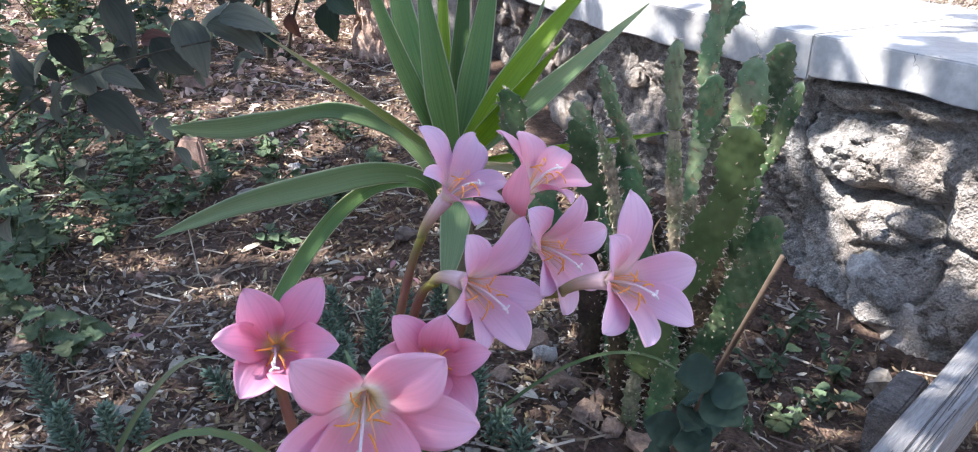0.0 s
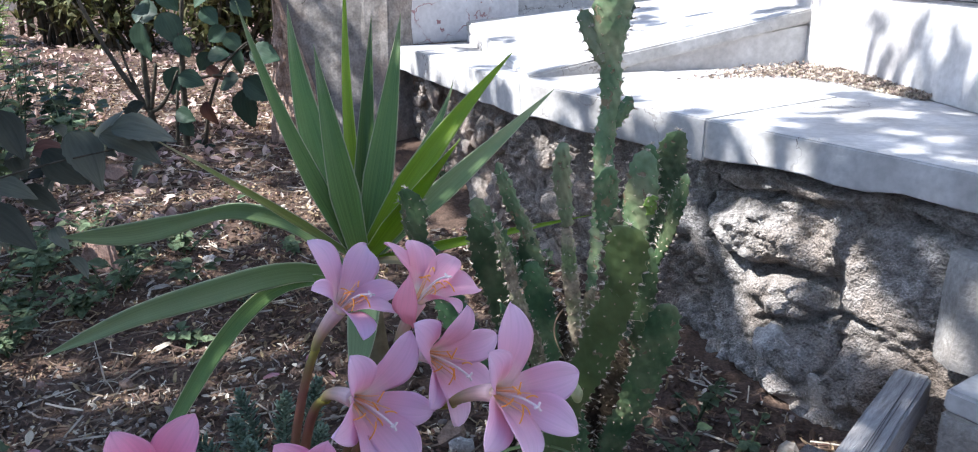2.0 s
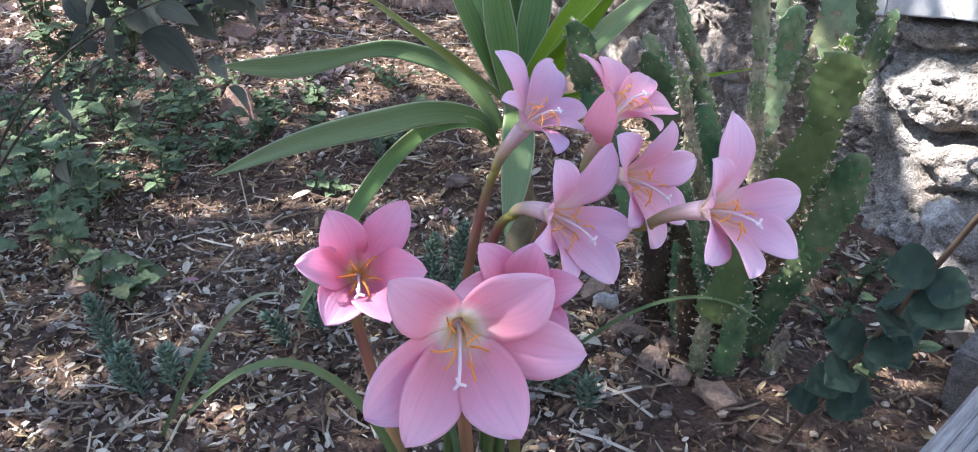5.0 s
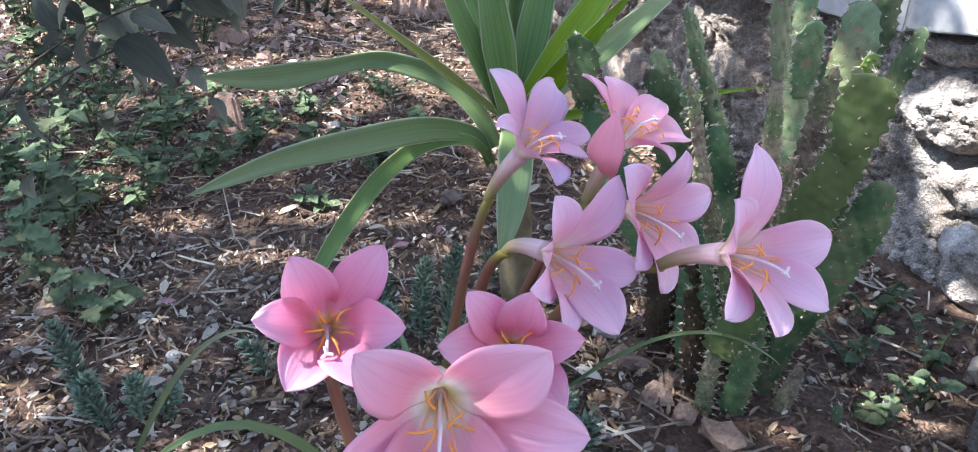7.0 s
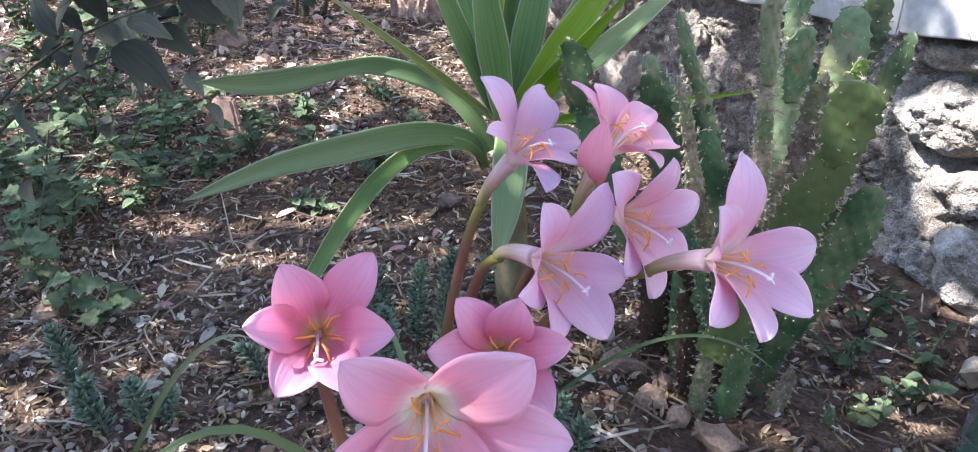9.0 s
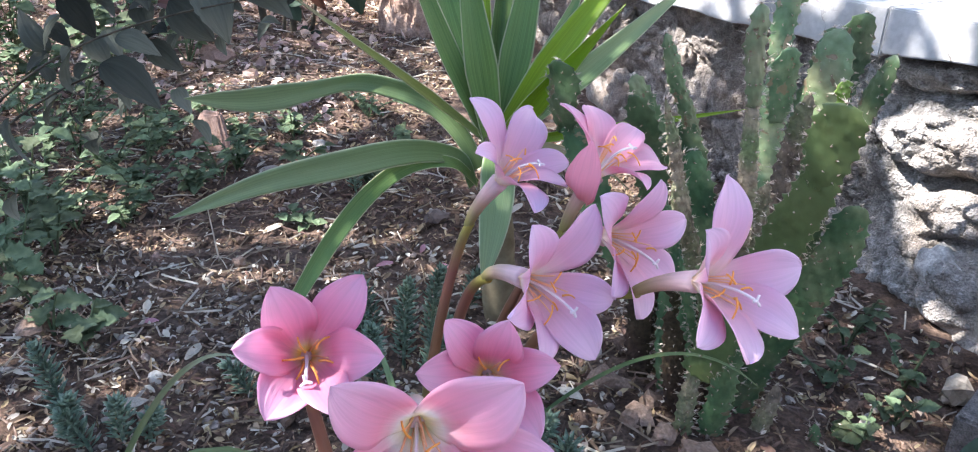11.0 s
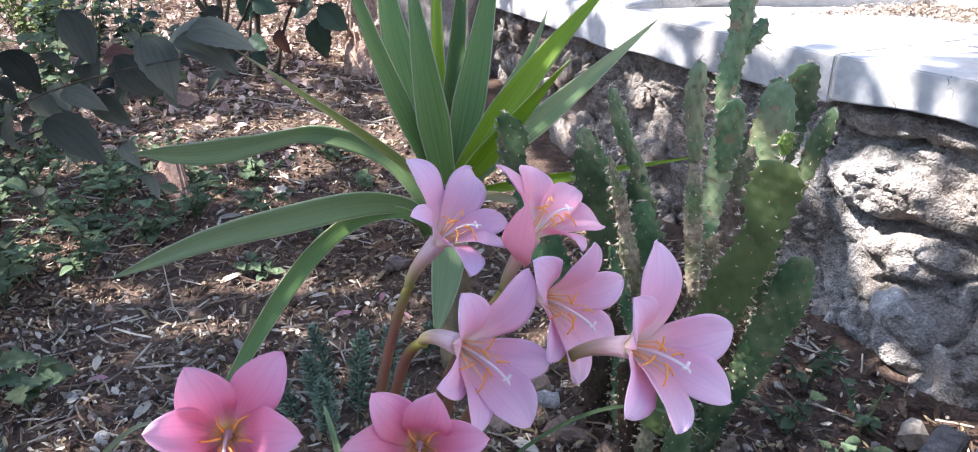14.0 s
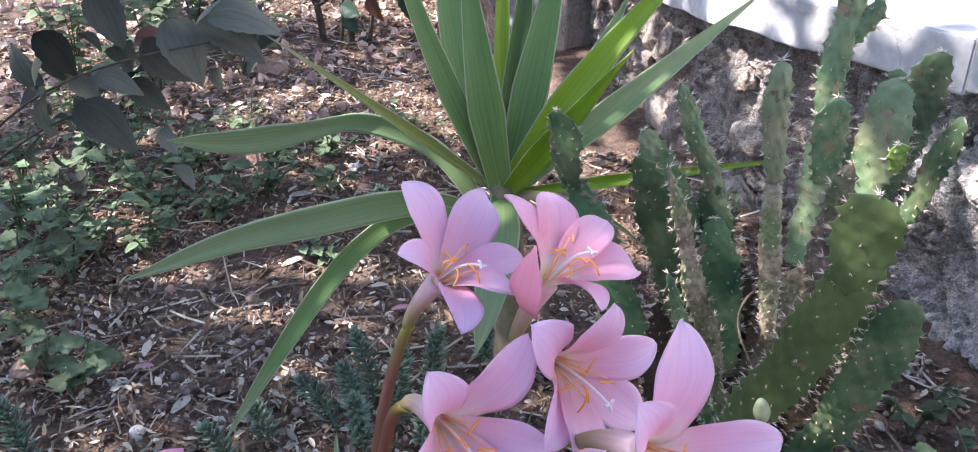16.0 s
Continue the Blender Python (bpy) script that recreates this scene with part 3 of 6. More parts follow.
# open seams on it: depth, half-width, points (along, height)
SEAMS = ((0.030, 0.007, ((0.502, 0.364), (0.540, 0.361), (0.582, 0.364), (0.625, 0.376))), (0.034, 0.008, ((0.490, 0.278), (0.527, 0.251), (0.572, 0.244), (0.641, 0.257), (0.695, 0.254), (0.722, 0.246))), (0.030, 0.006, ((0.518, 0.400), (0.559, 0.412), (0.610, 0.419), (0.675, 0.413), (0.716, 0.405), (0.779, 0.411), (0.843, 0.420), (0.920, 0.424))), (0.022, 0.006, ((0.603, 0.165), (0.650, 0.180), (0.693, 0.195), (0.760, 0.222), (0.795, 0.224))), (0.028, 0.007, ((0.485, 0.372), (0.462, 0.315), (0.495, 0.275))), (0.020, 0.006, ((0.412, 0.200), (0.476, 0.140), (0.523, 0.080))), (0.024, 0.006, ((0.615, 0.165), (0.616, 0.095), (0.650, 0.058), (0.720, 0.070))), (0.016, 0.005, ((0.740, 0.185), (0.735, 0.130), (0.700, 0.090))), (0.020, 0.006, ((0.280, 0.370), (0.300, 0.270), (0.380, 0.235), (0.440, 0.250))))


def seam_depth(s, z, seams):
    deep = 0.0
    for depth, width, pts in seams:
        if not (pts[0][0] - 0.15 < s < pts[-1][0] + 0.15 or pts[-1][0] - 0.15 < s < pts[0][0] + 0.15):
            continue
        for (s0, z0), (s1, z1) in zip(pts, pts[1:]):
            ds, dz_ = s1 - s0, z1 - z0
            k = min(1.0, max(0.0, ((s - s0) * ds + (z - z0) * dz_) / (ds * ds + dz_ * dz_)))
            e = ((s - s0 - k * ds) ** 2 + (z - z0 - k * dz_) ** 2) / (width * width)
            if e < 6:
                deep = max(deep, depth * math.exp(-e))
    return deep


def wall_face(name, a, b, top, seed, forms=(), start=0.0, material=None, seams=()):
    """A rubble face between two plan points: bedded blocks, open seams, smooth and crumbly patches; closed behind by a core."""
    d = (b - a).normalized()
    out = Vector((d.y, -d.x, 0))
    if out.y > 0:
        out = -out
    length, step = (b - a).length, 0.0036
    nx, nz = int(length / step), int((top + 0.08) / step)
    verts = []
    for j in range(nz + 1):
        z = -0.08 + (top + 0.08) * j / nz
        for i in range(nx + 1):
            s = length * i / nx + start
            p = a + d * (s - start)
            q = Vector((s * 5.4 + seed + 0.4 * noise.noise((s * 8, z * 8, 1)), z * 9.5 + 0.4 * noise.noise((s * 8, z * 8, 7)), 0.5))
            dist = noise.voronoi(q)[0]
            gap = dist[1] - dist[0]
            calm = math.exp(-((s - 0.80) / 0.10) ** 2 - ((z - 0.28) / 0.10) ** 2) if forms else 0.0
            h = (0.013 if forms else 0.017) * (calm + (1 - calm) * min(1.0, gap * 4.0) ** 0.6) + 0.013 * noise.noise(q * 0.8)
            crumb = min(1.0, max(0.0, 0.55 + 1.6 * noise.noise((s * 8, z * 10, seed + 20)))) * (1 - 0.75 * calm)
            h += crumb * (0.024 * (noise.turbulence(Vector((s * 38, z * 46, seed)), 4, True) - 0.4) + 0.0065 * noise.noise((s * 105, z * 115, seed)))
            h += 0.0026 * noise.noise((s * 150, z * 150, seed)) + 0.006 * noise.noise((s * 30, z * 30, seed + 5))
            h -= 0.026 * max(0.0, noise.noise((s * 17, z * 21, seed + 4)) - 0.40) * (1 - calm)
            ws, wz = s + 0.012 * noise.noise((s * 24, z * 24, 3)), z + 0.010 * noise.noise((s * 26, z * 26, 6))
            for fs, fz, rs, rz, amp in forms:
                e = ((ws - fs) / rs) ** 2 + ((wz - fz) / rz) ** 2
                if e < 4:
                    h += amp * (1 / (1 + e ** 4) if amp > 0 else math.exp(-e))
            h -= seam_depth(ws, wz, seams)
            h += 0.03 * max(0, 1 - (z + 0.02) / 0.2) * (0.5 + noise.noise((s * 5, 0, seed)))
            verts.append(p + out * (h - 0.045) + Vector((0, 0, z)))
    row = nx + 1
    faces = [(j * row + i, j * row + i + 1, (j + 1) * row + i + 1, (j + 1) * row + i) for j in range(nz) for i in range(nx)]
    n = len(verts)
    back = [a - out * 0.25, b - out * 0.25]
    verts += [back[0] + Vector((0, 0, -0.08)), back[1] + Vector((0, 0, -0.08)), back[1] + Vector((0, 0, top)), back[0] + Vector((0, 0, top))]
    faces += [(n, n + 3, n + 2, n + 1), tuple([n + 3] + [nz * row + i for i in range(row)] + [n + 2]), tuple([n] + [n + 1] + [nx - i for i in range(row)]), tuple([n] + [j * row for j in range(nz + 1)] + [n + 3]), tuple([n + 1, n + 2] + [(nz - j) * row + nx for j in range(nz + 1)])]
    ob = new(name, data_mesh(name, verts, faces, material or MORTAR))
    return ob, out, d


def stones_on(wall, a, d, out, count, length, seed, top, material=STONE):
    rnd = random.Random(seed)
    for _ in range(count):
        s, z = rnd.uniform(0.03, length - 0.03), rnd.uniform(0.02, top - 0.05)
        r = rnd.uniform(0.022, 0.06) * (1.1 if z < 0.25 else 0.8)
        bm = bmesh.new()
        turn = Matrix((d, out, Vector((0, 0, 1)))).transposed() @ Matrix.Rotation(rnd.uniform(-0.5, 0.5), 3, "Y")
        sd = rnd.uniform(0, 90)
        blob(bm, (0, 0, 0), (r * rnd.uniform(1.0, 1.5), r * 0.5, r * rnd.uniform(0.6, 0.95)), sd, 4, 0.42, turn)
        for v in bm.verts:
            q = v.co * 60 + Vector((sd, 0, 0))
            v.co *= 1 + 0.20 * noise.turbulence(q * 0.6, 4, True) - 0.11 + 0.04 * noise.noise(q * 3.5)
        st = finish("stone", bm, material)
        st.location = a + d * s + out * (-0.022 - 0.10 * r) + Vector((0, 0, z))
        under(st, wall)


wall_1, out_1, d_1 = wall_face("wall_1", BEND + DIR * 0.41, NEAR_END, CAP - 0.055, 3.0, FORMS, 0.41, None, SEAMS)
tagged(wall_1, "rough grey rubble garden wall with crumbling mortar under a coping", "wall", kind="structure")
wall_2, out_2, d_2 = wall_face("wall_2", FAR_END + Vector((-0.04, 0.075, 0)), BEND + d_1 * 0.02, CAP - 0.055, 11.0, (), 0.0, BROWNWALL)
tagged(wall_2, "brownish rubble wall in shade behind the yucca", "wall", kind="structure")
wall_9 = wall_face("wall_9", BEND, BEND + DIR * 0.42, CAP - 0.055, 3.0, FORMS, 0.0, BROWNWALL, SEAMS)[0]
tagged(wall_9, "brown rubble wall with rough mortar behind the cactus", "wall", kind="structure")
stones_on(wall_1, BEND + DIR * 0.41, d_1, out_1, 5, (NEAR_END - BEND).length - 0.41, 5, CAP - 0.06)
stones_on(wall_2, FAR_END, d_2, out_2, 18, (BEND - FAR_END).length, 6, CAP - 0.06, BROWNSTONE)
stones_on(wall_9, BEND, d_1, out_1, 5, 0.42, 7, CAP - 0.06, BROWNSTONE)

terrace = thing("terrace_floor", (0.8, 2.0, CAP), "pale marble terrace paving with open joints, dusty and sunlit", "paving", kind="structure")


def slab(a, b, n0, n1, z0, z1, ragged, inward_a=INTO, inward_b=INTO, name="coping_slab"):
    pts = [a + inward_a * n0, b + inward_b * n0, b + inward_b * n1, a + inward_a * n1]
    ob = prism(name, [(p.x, p.y) for p in pts], z0, z1, MARBLE, 0.0025, 0.0022, ragged)
    return under(ob, terrace)


IN2 = Vector((0.88, 0.47, 0)).normalized()
slab(FAR_END, BEND - Vector((-0.002, 0.004, 0)), -0.012, 0.36, CAP - 0.07, CAP, 0.005, IN2, INTO)
slab(BEND, JOINT - DIR * 0.0006, -0.012, 0.33, CAP - 0.066, CAP + 0.001, 0.006)
last = slab(JOINT + DIR * 0.0006, NEAR_END, -0.0125, 0.33, CAP - 0.060, CAP + 0.0005, 0.006)
for v in last.data.vertices:
    if v.co.z < CAP - 0.03:
        v.co.z += 0.018 * min(1.0, max(0.0, (v.co - JOINT).dot(DIR) / 0.5))
render_patch = under(prism("render_patch", [((BEND + DIR * a - INTO * b).x, (BEND + DIR * a - INTO * b).y) for a, b in ((0.880, -0.01), (0.915, 0.013), (1.35, 0.016), (1.35, -0.05), (0.880, -0.05))], 0.235, 0.37, PATCH, 0.004, 0.006, 0.03, 0.015), wall_1)
tagged(render_patch, "smooth pale grey render patch")
for k in range(3):
    slab(BEND - DIR * 0.45 + DIR * (k * 0.62) + INTO * 0.334, BEND - DIR * 0.45 + DIR * (k * 0.62 + 0.615) + INTO * 0.334, 0, 0.5, CAP - 0.03, CAP - 0.002, 0, name="paving_slab")
under(prism("paving_slab", [(0.03, 2.78), (0.245, 2.765), (0.62, 2.07), (0.93, 2.2), (0.95, 3.25), (0.03, 3.25)], CAP - 0.03, CAP - 0.006, MARBLE, 0.002), terrace)
core = prism("terrace_core", [(-0.02, 2.66), (0.38, 1.90), (0.70, 1.50), (1.36, 0.66), (4.5, 0.66), (4.5, 5.5), (0.4, 5.5)], -0.1, CAP - 0.032, CONCRETE, 0)
under(core, terrace)

# raised step with a moulded slab, wedge-shaped where the terrace falls away under it
def poly_block(name, low, high, material, bevel=0.004):
    bm = bmesh.new()
    lo, hi = [bm.verts.new(p) for p in low], [bm.verts.new(p) for p in high]
    n = len(low)
    bm.faces.new(hi)
    bm.faces.new(lo[::-1])
    for i in range(n):
        bm.faces.new((lo[i], lo[(i + 1) % n], hi[(i + 1) % n], hi[i]))
    bmesh.ops.recalc_face_normals(bm, faces=bm.faces[:])
    bmesh.ops.bevel(bm, geom=bm.edges[:], offset=bevel, segments=2, affect="EDGES")
    return finish(name, bm, material, False)


step = thing("terrace_step", (0.7, 2.3, CAP), "whitewashed masonry step with a projecting marble tread", "step", kind="structure")
f0, f1, b1, b0 = Vector((0.315, 1.935, 0)), Vector((0.97, 2.175, 0)), Vector((1.0, 2.885, 0)), Vector((0.10, 2.70, 0))
under(poly_block("riser", [(p.x, p.y, CAP - 0.01) for p in (f0, f1, b1, b0)], [(f0.x, f0.y, CAP - 0.003), (f1.x, f1.y, CAP + 0.094), (b1.x, b1.y, CAP + 0.11), (b0.x, b0.y, CAP + 0.03)], PLASTER), step)
over = Vector((0.3, -0.95, 0)) * 0.012
under(poly_block("tread", [((p + o).x, (p + o).y, z) for p, o, z in ((f0, over, CAP - 0.030), (f1, over, CAP + 0.097), (b1, Vector(), CAP + 0.113), (b0, Vector(), CAP + 0.033))], [((p + o).x, (p + o).y, z) for p, o, z in ((f0, over, CAP + 0.004), (f1, over, CAP + 0.127), (b1, Vector(), CAP + 0.143), (b0, Vector(), CAP + 0.063))], MARBLE), step)

low_wall = thing("wall_3", (1.1, 1.7, CAP), "white plastered low wall with a marble ledge", "wall", kind="structure")
c0, c1 = Vector((0.957, 2.172, 0)), Vector((1.12, 1.06, 0))
under(prism("wall_body", [(c0.x, c0.y), (c1.x, c1.y), (c1.x + 0.9, c1.y), (c0.x + 0.9, c0.y + 0.9), (c0.x + 0.02, c0.y + 0.9)], CAP - 0.004, CAP + 0.165, PLASTER, 0.004, 0.002, 0), low_wall)
under(prism("ledge", [(c0.x - 0.012, c0.y), (c1.x - 0.012, c1.y), (c1.x + 0.9, c1.y), (c0.x + 0.9, c0.y + 0.9), (c0.x + 0.02, c0.y + 0.9)], CAP + 0.168, CAP + 0.20, MARBLE, 0.004, 0.001, 0), low_wall)
under(prism("upper_wall", [(1.32, 2.7), (1.45, 1.1), (1.75, 1.1), (1.75, 2.7)], CAP + 0.203, CAP + 1.5, PLASTER, 0.004, 0.002, 0), low_wall)

# peeling house wall, further steps and the concrete pillar
house = thing("wall_4", (0.1, 2.78, CAP), "white house wall with peeling paint showing pink patches and cracks", "wall", kind="structure")
h0, h1 = Vector((-0.075, 2.66, 0)), Vector((0.25, 2.90, 0))
under(prism("wall_body", [(h0.x, h0.y), (h1.x, h1.y), (h1.x - 0.25, h1.y + 0.33), (h0.x - 0.25, h0.y + 0.33)], CAP - 0.004, CAP + 1.9, PINKPAINT, 0.004, 0.002, 0), house)
stairs = thing("terrace_stairs", (0.6, 3.0, CAP), "white marble steps rising beside the house wall", "stairs", kind="structure")
for k in range(3):
    under(prism("stair", [(0.16, 2.905 + 0.22 * k), (0.26, 2.92 + 0.22 * k), (1.0, 3.10 + 0.22 * k), (1.0, 4.4), (0.16, 4.4)], CAP - 0.004 + 0.13 * k, CAP + 0.13 * (k + 1) - 0.004, MARBLE, 0.005, 0.001, 0), stairs)
pillar = thing("pillar", (-0.3, 2.7, 0.2), "weathered grey concrete gate pillar with a stained ochre foot", "pillar", kind="structure")
under(prism("shaft", [(-0.475, 2.62), (-0.115, 2.575), (-0.060, 2.64), (-0.060, 2.95), (-0.475, 2.95)], 0.1, 2.3, CONCRETE, 0.004, 0.006, 0, 0.04, 0.004), pillar)
foot = prism("ochre_foot", [(-0.515, 2.60), (-0.40, 2.555), (-0.30, 2.565), (-0.29, 2.62), (-0.29, 2.9), (-0.515, 2.9)], 0.08, 0.66, OCHRE, 0.0, 0.014, 0.0, 0.02, 0.022)
for v in foot.data.vertices:
    rise = min(1.0, max(0.0, (v.co.z - 0.08) / 0.58))
    v.co.x = -0.468 + (v.co.x + 0.468) * (1 - rise ** 1.3)
    v.co.y += 0.035 * rise
under(foot, pillar)

# closing walls out of view, behind and beside the garden
for nm, a, b, hgt in (("wall_5", (-7, 8), (3, 8), 1.6), ("wall_6", (-7, -5), (-7, 8), 1.8), ("wall_7", (5.2, -5), (5.2, 8), 2.6), ("wall_8", (-7, -5), (5.2, -5), 2.2)):
    dx, dy = b[0] - a[0], b[1] - a[1]
    L = math.hypot(dx, dy)
    ox, oy = -dy / L * 0.2, dx / L * 0.2
    ob = prism(nm, [a, b, (b[0] + ox, b[1] + oy), (a[0] + ox, a[1] + oy)], -0.8, hgt, PLASTER if nm != "wall_5" else CONCRETE, 0)
    tagged(ob, "plain plastered garden wall", "wall", kind="structure")

# ---- beam, brick, block beside the wall ----
bd = Vector((0.58, 0.815, 0)).normalized()
beam = thing("wooden_beam", (0.70, 0.93, 0.17), "weathered grey wooden beam with split grain leaning at the wall foot", "beam")
bm = box_bm((0.043, 0.95, 0.055), 0.004, 0.0015, 14)
ob = under(finish("beam_body", bm, WOOD, False), beam)
ob.matrix_world = Matrix.Translation((0.856, 1.185, 0.172)) @ Matrix.Rotation(-math.atan2(bd.x, bd.y), 4, "Z") @ Matrix.Translation((0, -0.475, 0))
for k in range(8):
    gr = bmesh.new()
    bmesh.ops.create_cube(gr, size=1.0)
    ln = random.uniform(0.1, 0.5)
    for v in gr.verts:
        v.co = Vector((v.co.x * random.uniform(0.0002, 0.0005), v.co.y * ln, v.co.z * 0.0012))
    g = under(finish("wood_split", gr, CRACK, False), beam)
    g.matrix_world = ob.matrix_world @ Matrix.Translation((random.uniform(-0.019, 0.019), random.uniform(-0.45 + ln / 2, 0.45 - ln / 2), 0.0282)) @ Matrix.Rotation(random.uniform(-0.02, 0.02), 4, "Z")
brick = tagged(finish("brick", box_bm((0.032, 0.10, 0.13), 0.003, 0.0012, 8), BRICK, False), "rough grey concrete brick standing in the soil", "brick")
brick.matrix_world = Matrix.Translation((0.686, 1.052, 0.075)) @ Matrix.Rotation(-math.atan2(bd.x, bd.y), 4, "Z")
blk = thing("marble_block", (0.98, 1.02, 0.0), "grey masonry block with a worn white marble top", "block")
u0 = Vector((0.843, 1.078, 0))
bo = [u0, u0 + DIR * 0.5, u0 + DIR * 0.5 + INTO * 0.085, u0 + INTO * 0.08]
under(prism("block_body", [(p.x, p.y) for p in bo], -0.05, 0.205, PATCH, 0.006, 0.003, 0), blk)
under(prism("block_top", [(p.x, p.y) for p in bo], 0.2065, 0.235, MARBLE, 0.004, 0.002, 0), blk)

# ---- cactus ----
cactus = thing("cactus", (0.41, 1.08, ground_z(0.41, 1.08)), "spiny green prickly pear clump with flat pads and corky stems", "cactus")


def pad(base, tip, width, thick=0.26, turn=0.0, material=CACTUS, head=0.62, waist=0.55, wave=0.16, bend=None, girth=None):
    """A flat joint of the cactus from base to tip, broadest at head of its length (or by girth), with areoles and spines."""
    base, tip = Vector(base), Vector(tip)
    width *= 0.92 if tip.z > 0.38 else 0.78
    thick *= 0.75 if thick < 0.55 else 0.9
    line = [base] + [Vector(p) for p in bend or ()] + [tip]
    d = tip - base
    length = d.length
    d = d.normalized()
    face = (Vector((0.27, 0.42, 0.6)) - (base + tip) / 2)
    sd = base.x * 91 + tip.z * 37
    side = d.cross(face).normalized()
    if not turn and material is not CACTUSOLIVE and width < 0.047:
        turn = 0.75 * math.sin(sd * 7.3)
    side = Matrix.Rotation(turn, 3, d) @ side
    nrm = side.cross(d).normalized()
    rings, seg = max(24, int(length / 0.0035)), 32
    pitch = 0.0135
    rows = max(4, int(length / 0.0105))
    verts, faces = [], []
    mids = []
    for j in range(rings + 1):
        s = j / rings
        if girth:
            prof = float(np.interp(s, np.linspace(0, 1, len(girth)), girth)) * (1 if s < 0.93 else math.sqrt(max(0.0, 1 - ((s - 0.93) / 0.07) ** 2)))
        else:
            prof = (waist + (1 - waist) * math.sin(min(1, s / head) * math.pi / 2)) if s < head else max(0.0, 1 - ((s - head) / (1 - head)) ** 2.4) ** 0.5
        c = bez(line, s) + nrm * (0.12 * width * noise.noise((s * 2, sd, 0))) + side * (0.22 * width * noise.noise((s * length * 14, sd, 5)))
        mids.append(c)
        for k in range(seg):
            a = 2 * math.pi * k / seg
            rim = abs(math.cos(a)) ** 4
            hand = 0.0 if math.cos(a) > 0 else 2.1
            crest = max(0.0, math.sin(s * length / pitch * 2 * math.pi + sd + hand)) ** 1.5
            ed = 1 + wave * noise.noise((math.cos(a) * 2, s * length * 40, sd)) + 0.09 * noise.noise((a, s * length * 90, sd))
            w = width * 0.5 * max(prof, 0.02) * ed + (0.0044 if width > 0.026 else 0.0030) * crest * rim * min(1, prof * 2)
            t = width * 0.5 * thick * max(prof, 0.02) * (0.75 + 0.5 * (1 - s)) * (1 + 0.12 * noise.noise((a, s * length * 30, sd + 3)))
            knob = max(0.0, math.cos(s * rows * math.pi) * math.cos(8 * a)) ** 3 * (1 - rim) * min(1, prof)
            verts.append(c + side * (math.cos(a) * w) + nrm * (math.sin(a) * t * abs(math.sin(a)) ** 0.35 + math.copysign(0.0030 * knob, math.sin(a))))
    for j in range(rings):
        for k in range(seg):
            a, b = j * seg + k, j * seg + (k + 1) % seg
            faces.append((a, b, b + seg, a + seg))
    faces.append(tuple(range(seg))[::-1])
    faces.append(tuple(range(rings * seg, rings * seg + seg)))
    ob = under(new("pad", data_mesh("pad", verts, faces, material, [(k / seg, j / rings) for j in range(rings + 1) for k in range(seg)])), cactus)
    # areoles with short spines, in slanting rows, thickest along the rims
    rnd = random.Random(int(sd * 1000))
    sv, sf, cushion = [], [], []
    for j in range(1, rows + 1):
        s = j / rows
        for k in range(0, seg, 4):
            kk = (k + 2 * (j % 2) + rnd.randrange(2)) % seg
            rim = kk in (0, 1, 15, 16, 17, 31)
            if rnd.random() < (0.1 if rim else 0.42):
                continue
            ring = min(rings, int(s * rings))
            p, c = verts[ring * seg + kk], mids[ring]
            o = p - c
            o = o - d * o.dot(d)
            if o.length < 1e-6:
                o = d
            o = o.normalized()
            if not rim:
                o = (o * 0.3 + nrm * (1 if o.dot(nrm) > 0 else -1)).normalized()
            o = (o + d * 0.35).normalized()
            for q in range(7 if rim else 3):
                v = (o + Vector((rnd.uniform(-1, 1), rnd.uniform(-1, 1), rnd.uniform(-1, 1))) * 0.6).normalized()
                ln, r = rnd.uniform(0.002, 0.009 if rim else 0.005), 0.00048
                x = v.cross(Vector((0.1, 0.9, 0.3))).normalized() * r
                y = v.cross(x).normalized() * r
                n = len(sv)
                sv += [p + x, p - x * 0.5 + y, p - x * 0.5 - y, p + v * ln]
                sf += [(n, n + 1, n + 3), (n + 1, n + 2, n + 3), (n + 2, n, n + 3)]
            n = len(sv)
            r = rnd.uniform(0.0009, 0.0014)
            x = o.cross(Vector((0.1, 0.9, 0.3))).normalized() * r
            y = o.cross(x).normalized() * r
            sv += [p + x, p + y, p - x, p - y, p + o * r]
            cushion += range(len(sf), len(sf) + 4)
            sf += [(n, n + 1, n + 4), (n + 1, n + 2, n + 4), (n + 2, n + 3, n + 4), (n + 3, n, n + 4)]
    me = data_mesh("spine_cover", sv, sf, SPINE)
    me.materials.append(AREOLE)
    for i in cushion:
        me.polygons[i].material_index = 1
    sp = tagged(new("spine_cover", me), kind="stuff")
    sp.parent = ob
    return ob


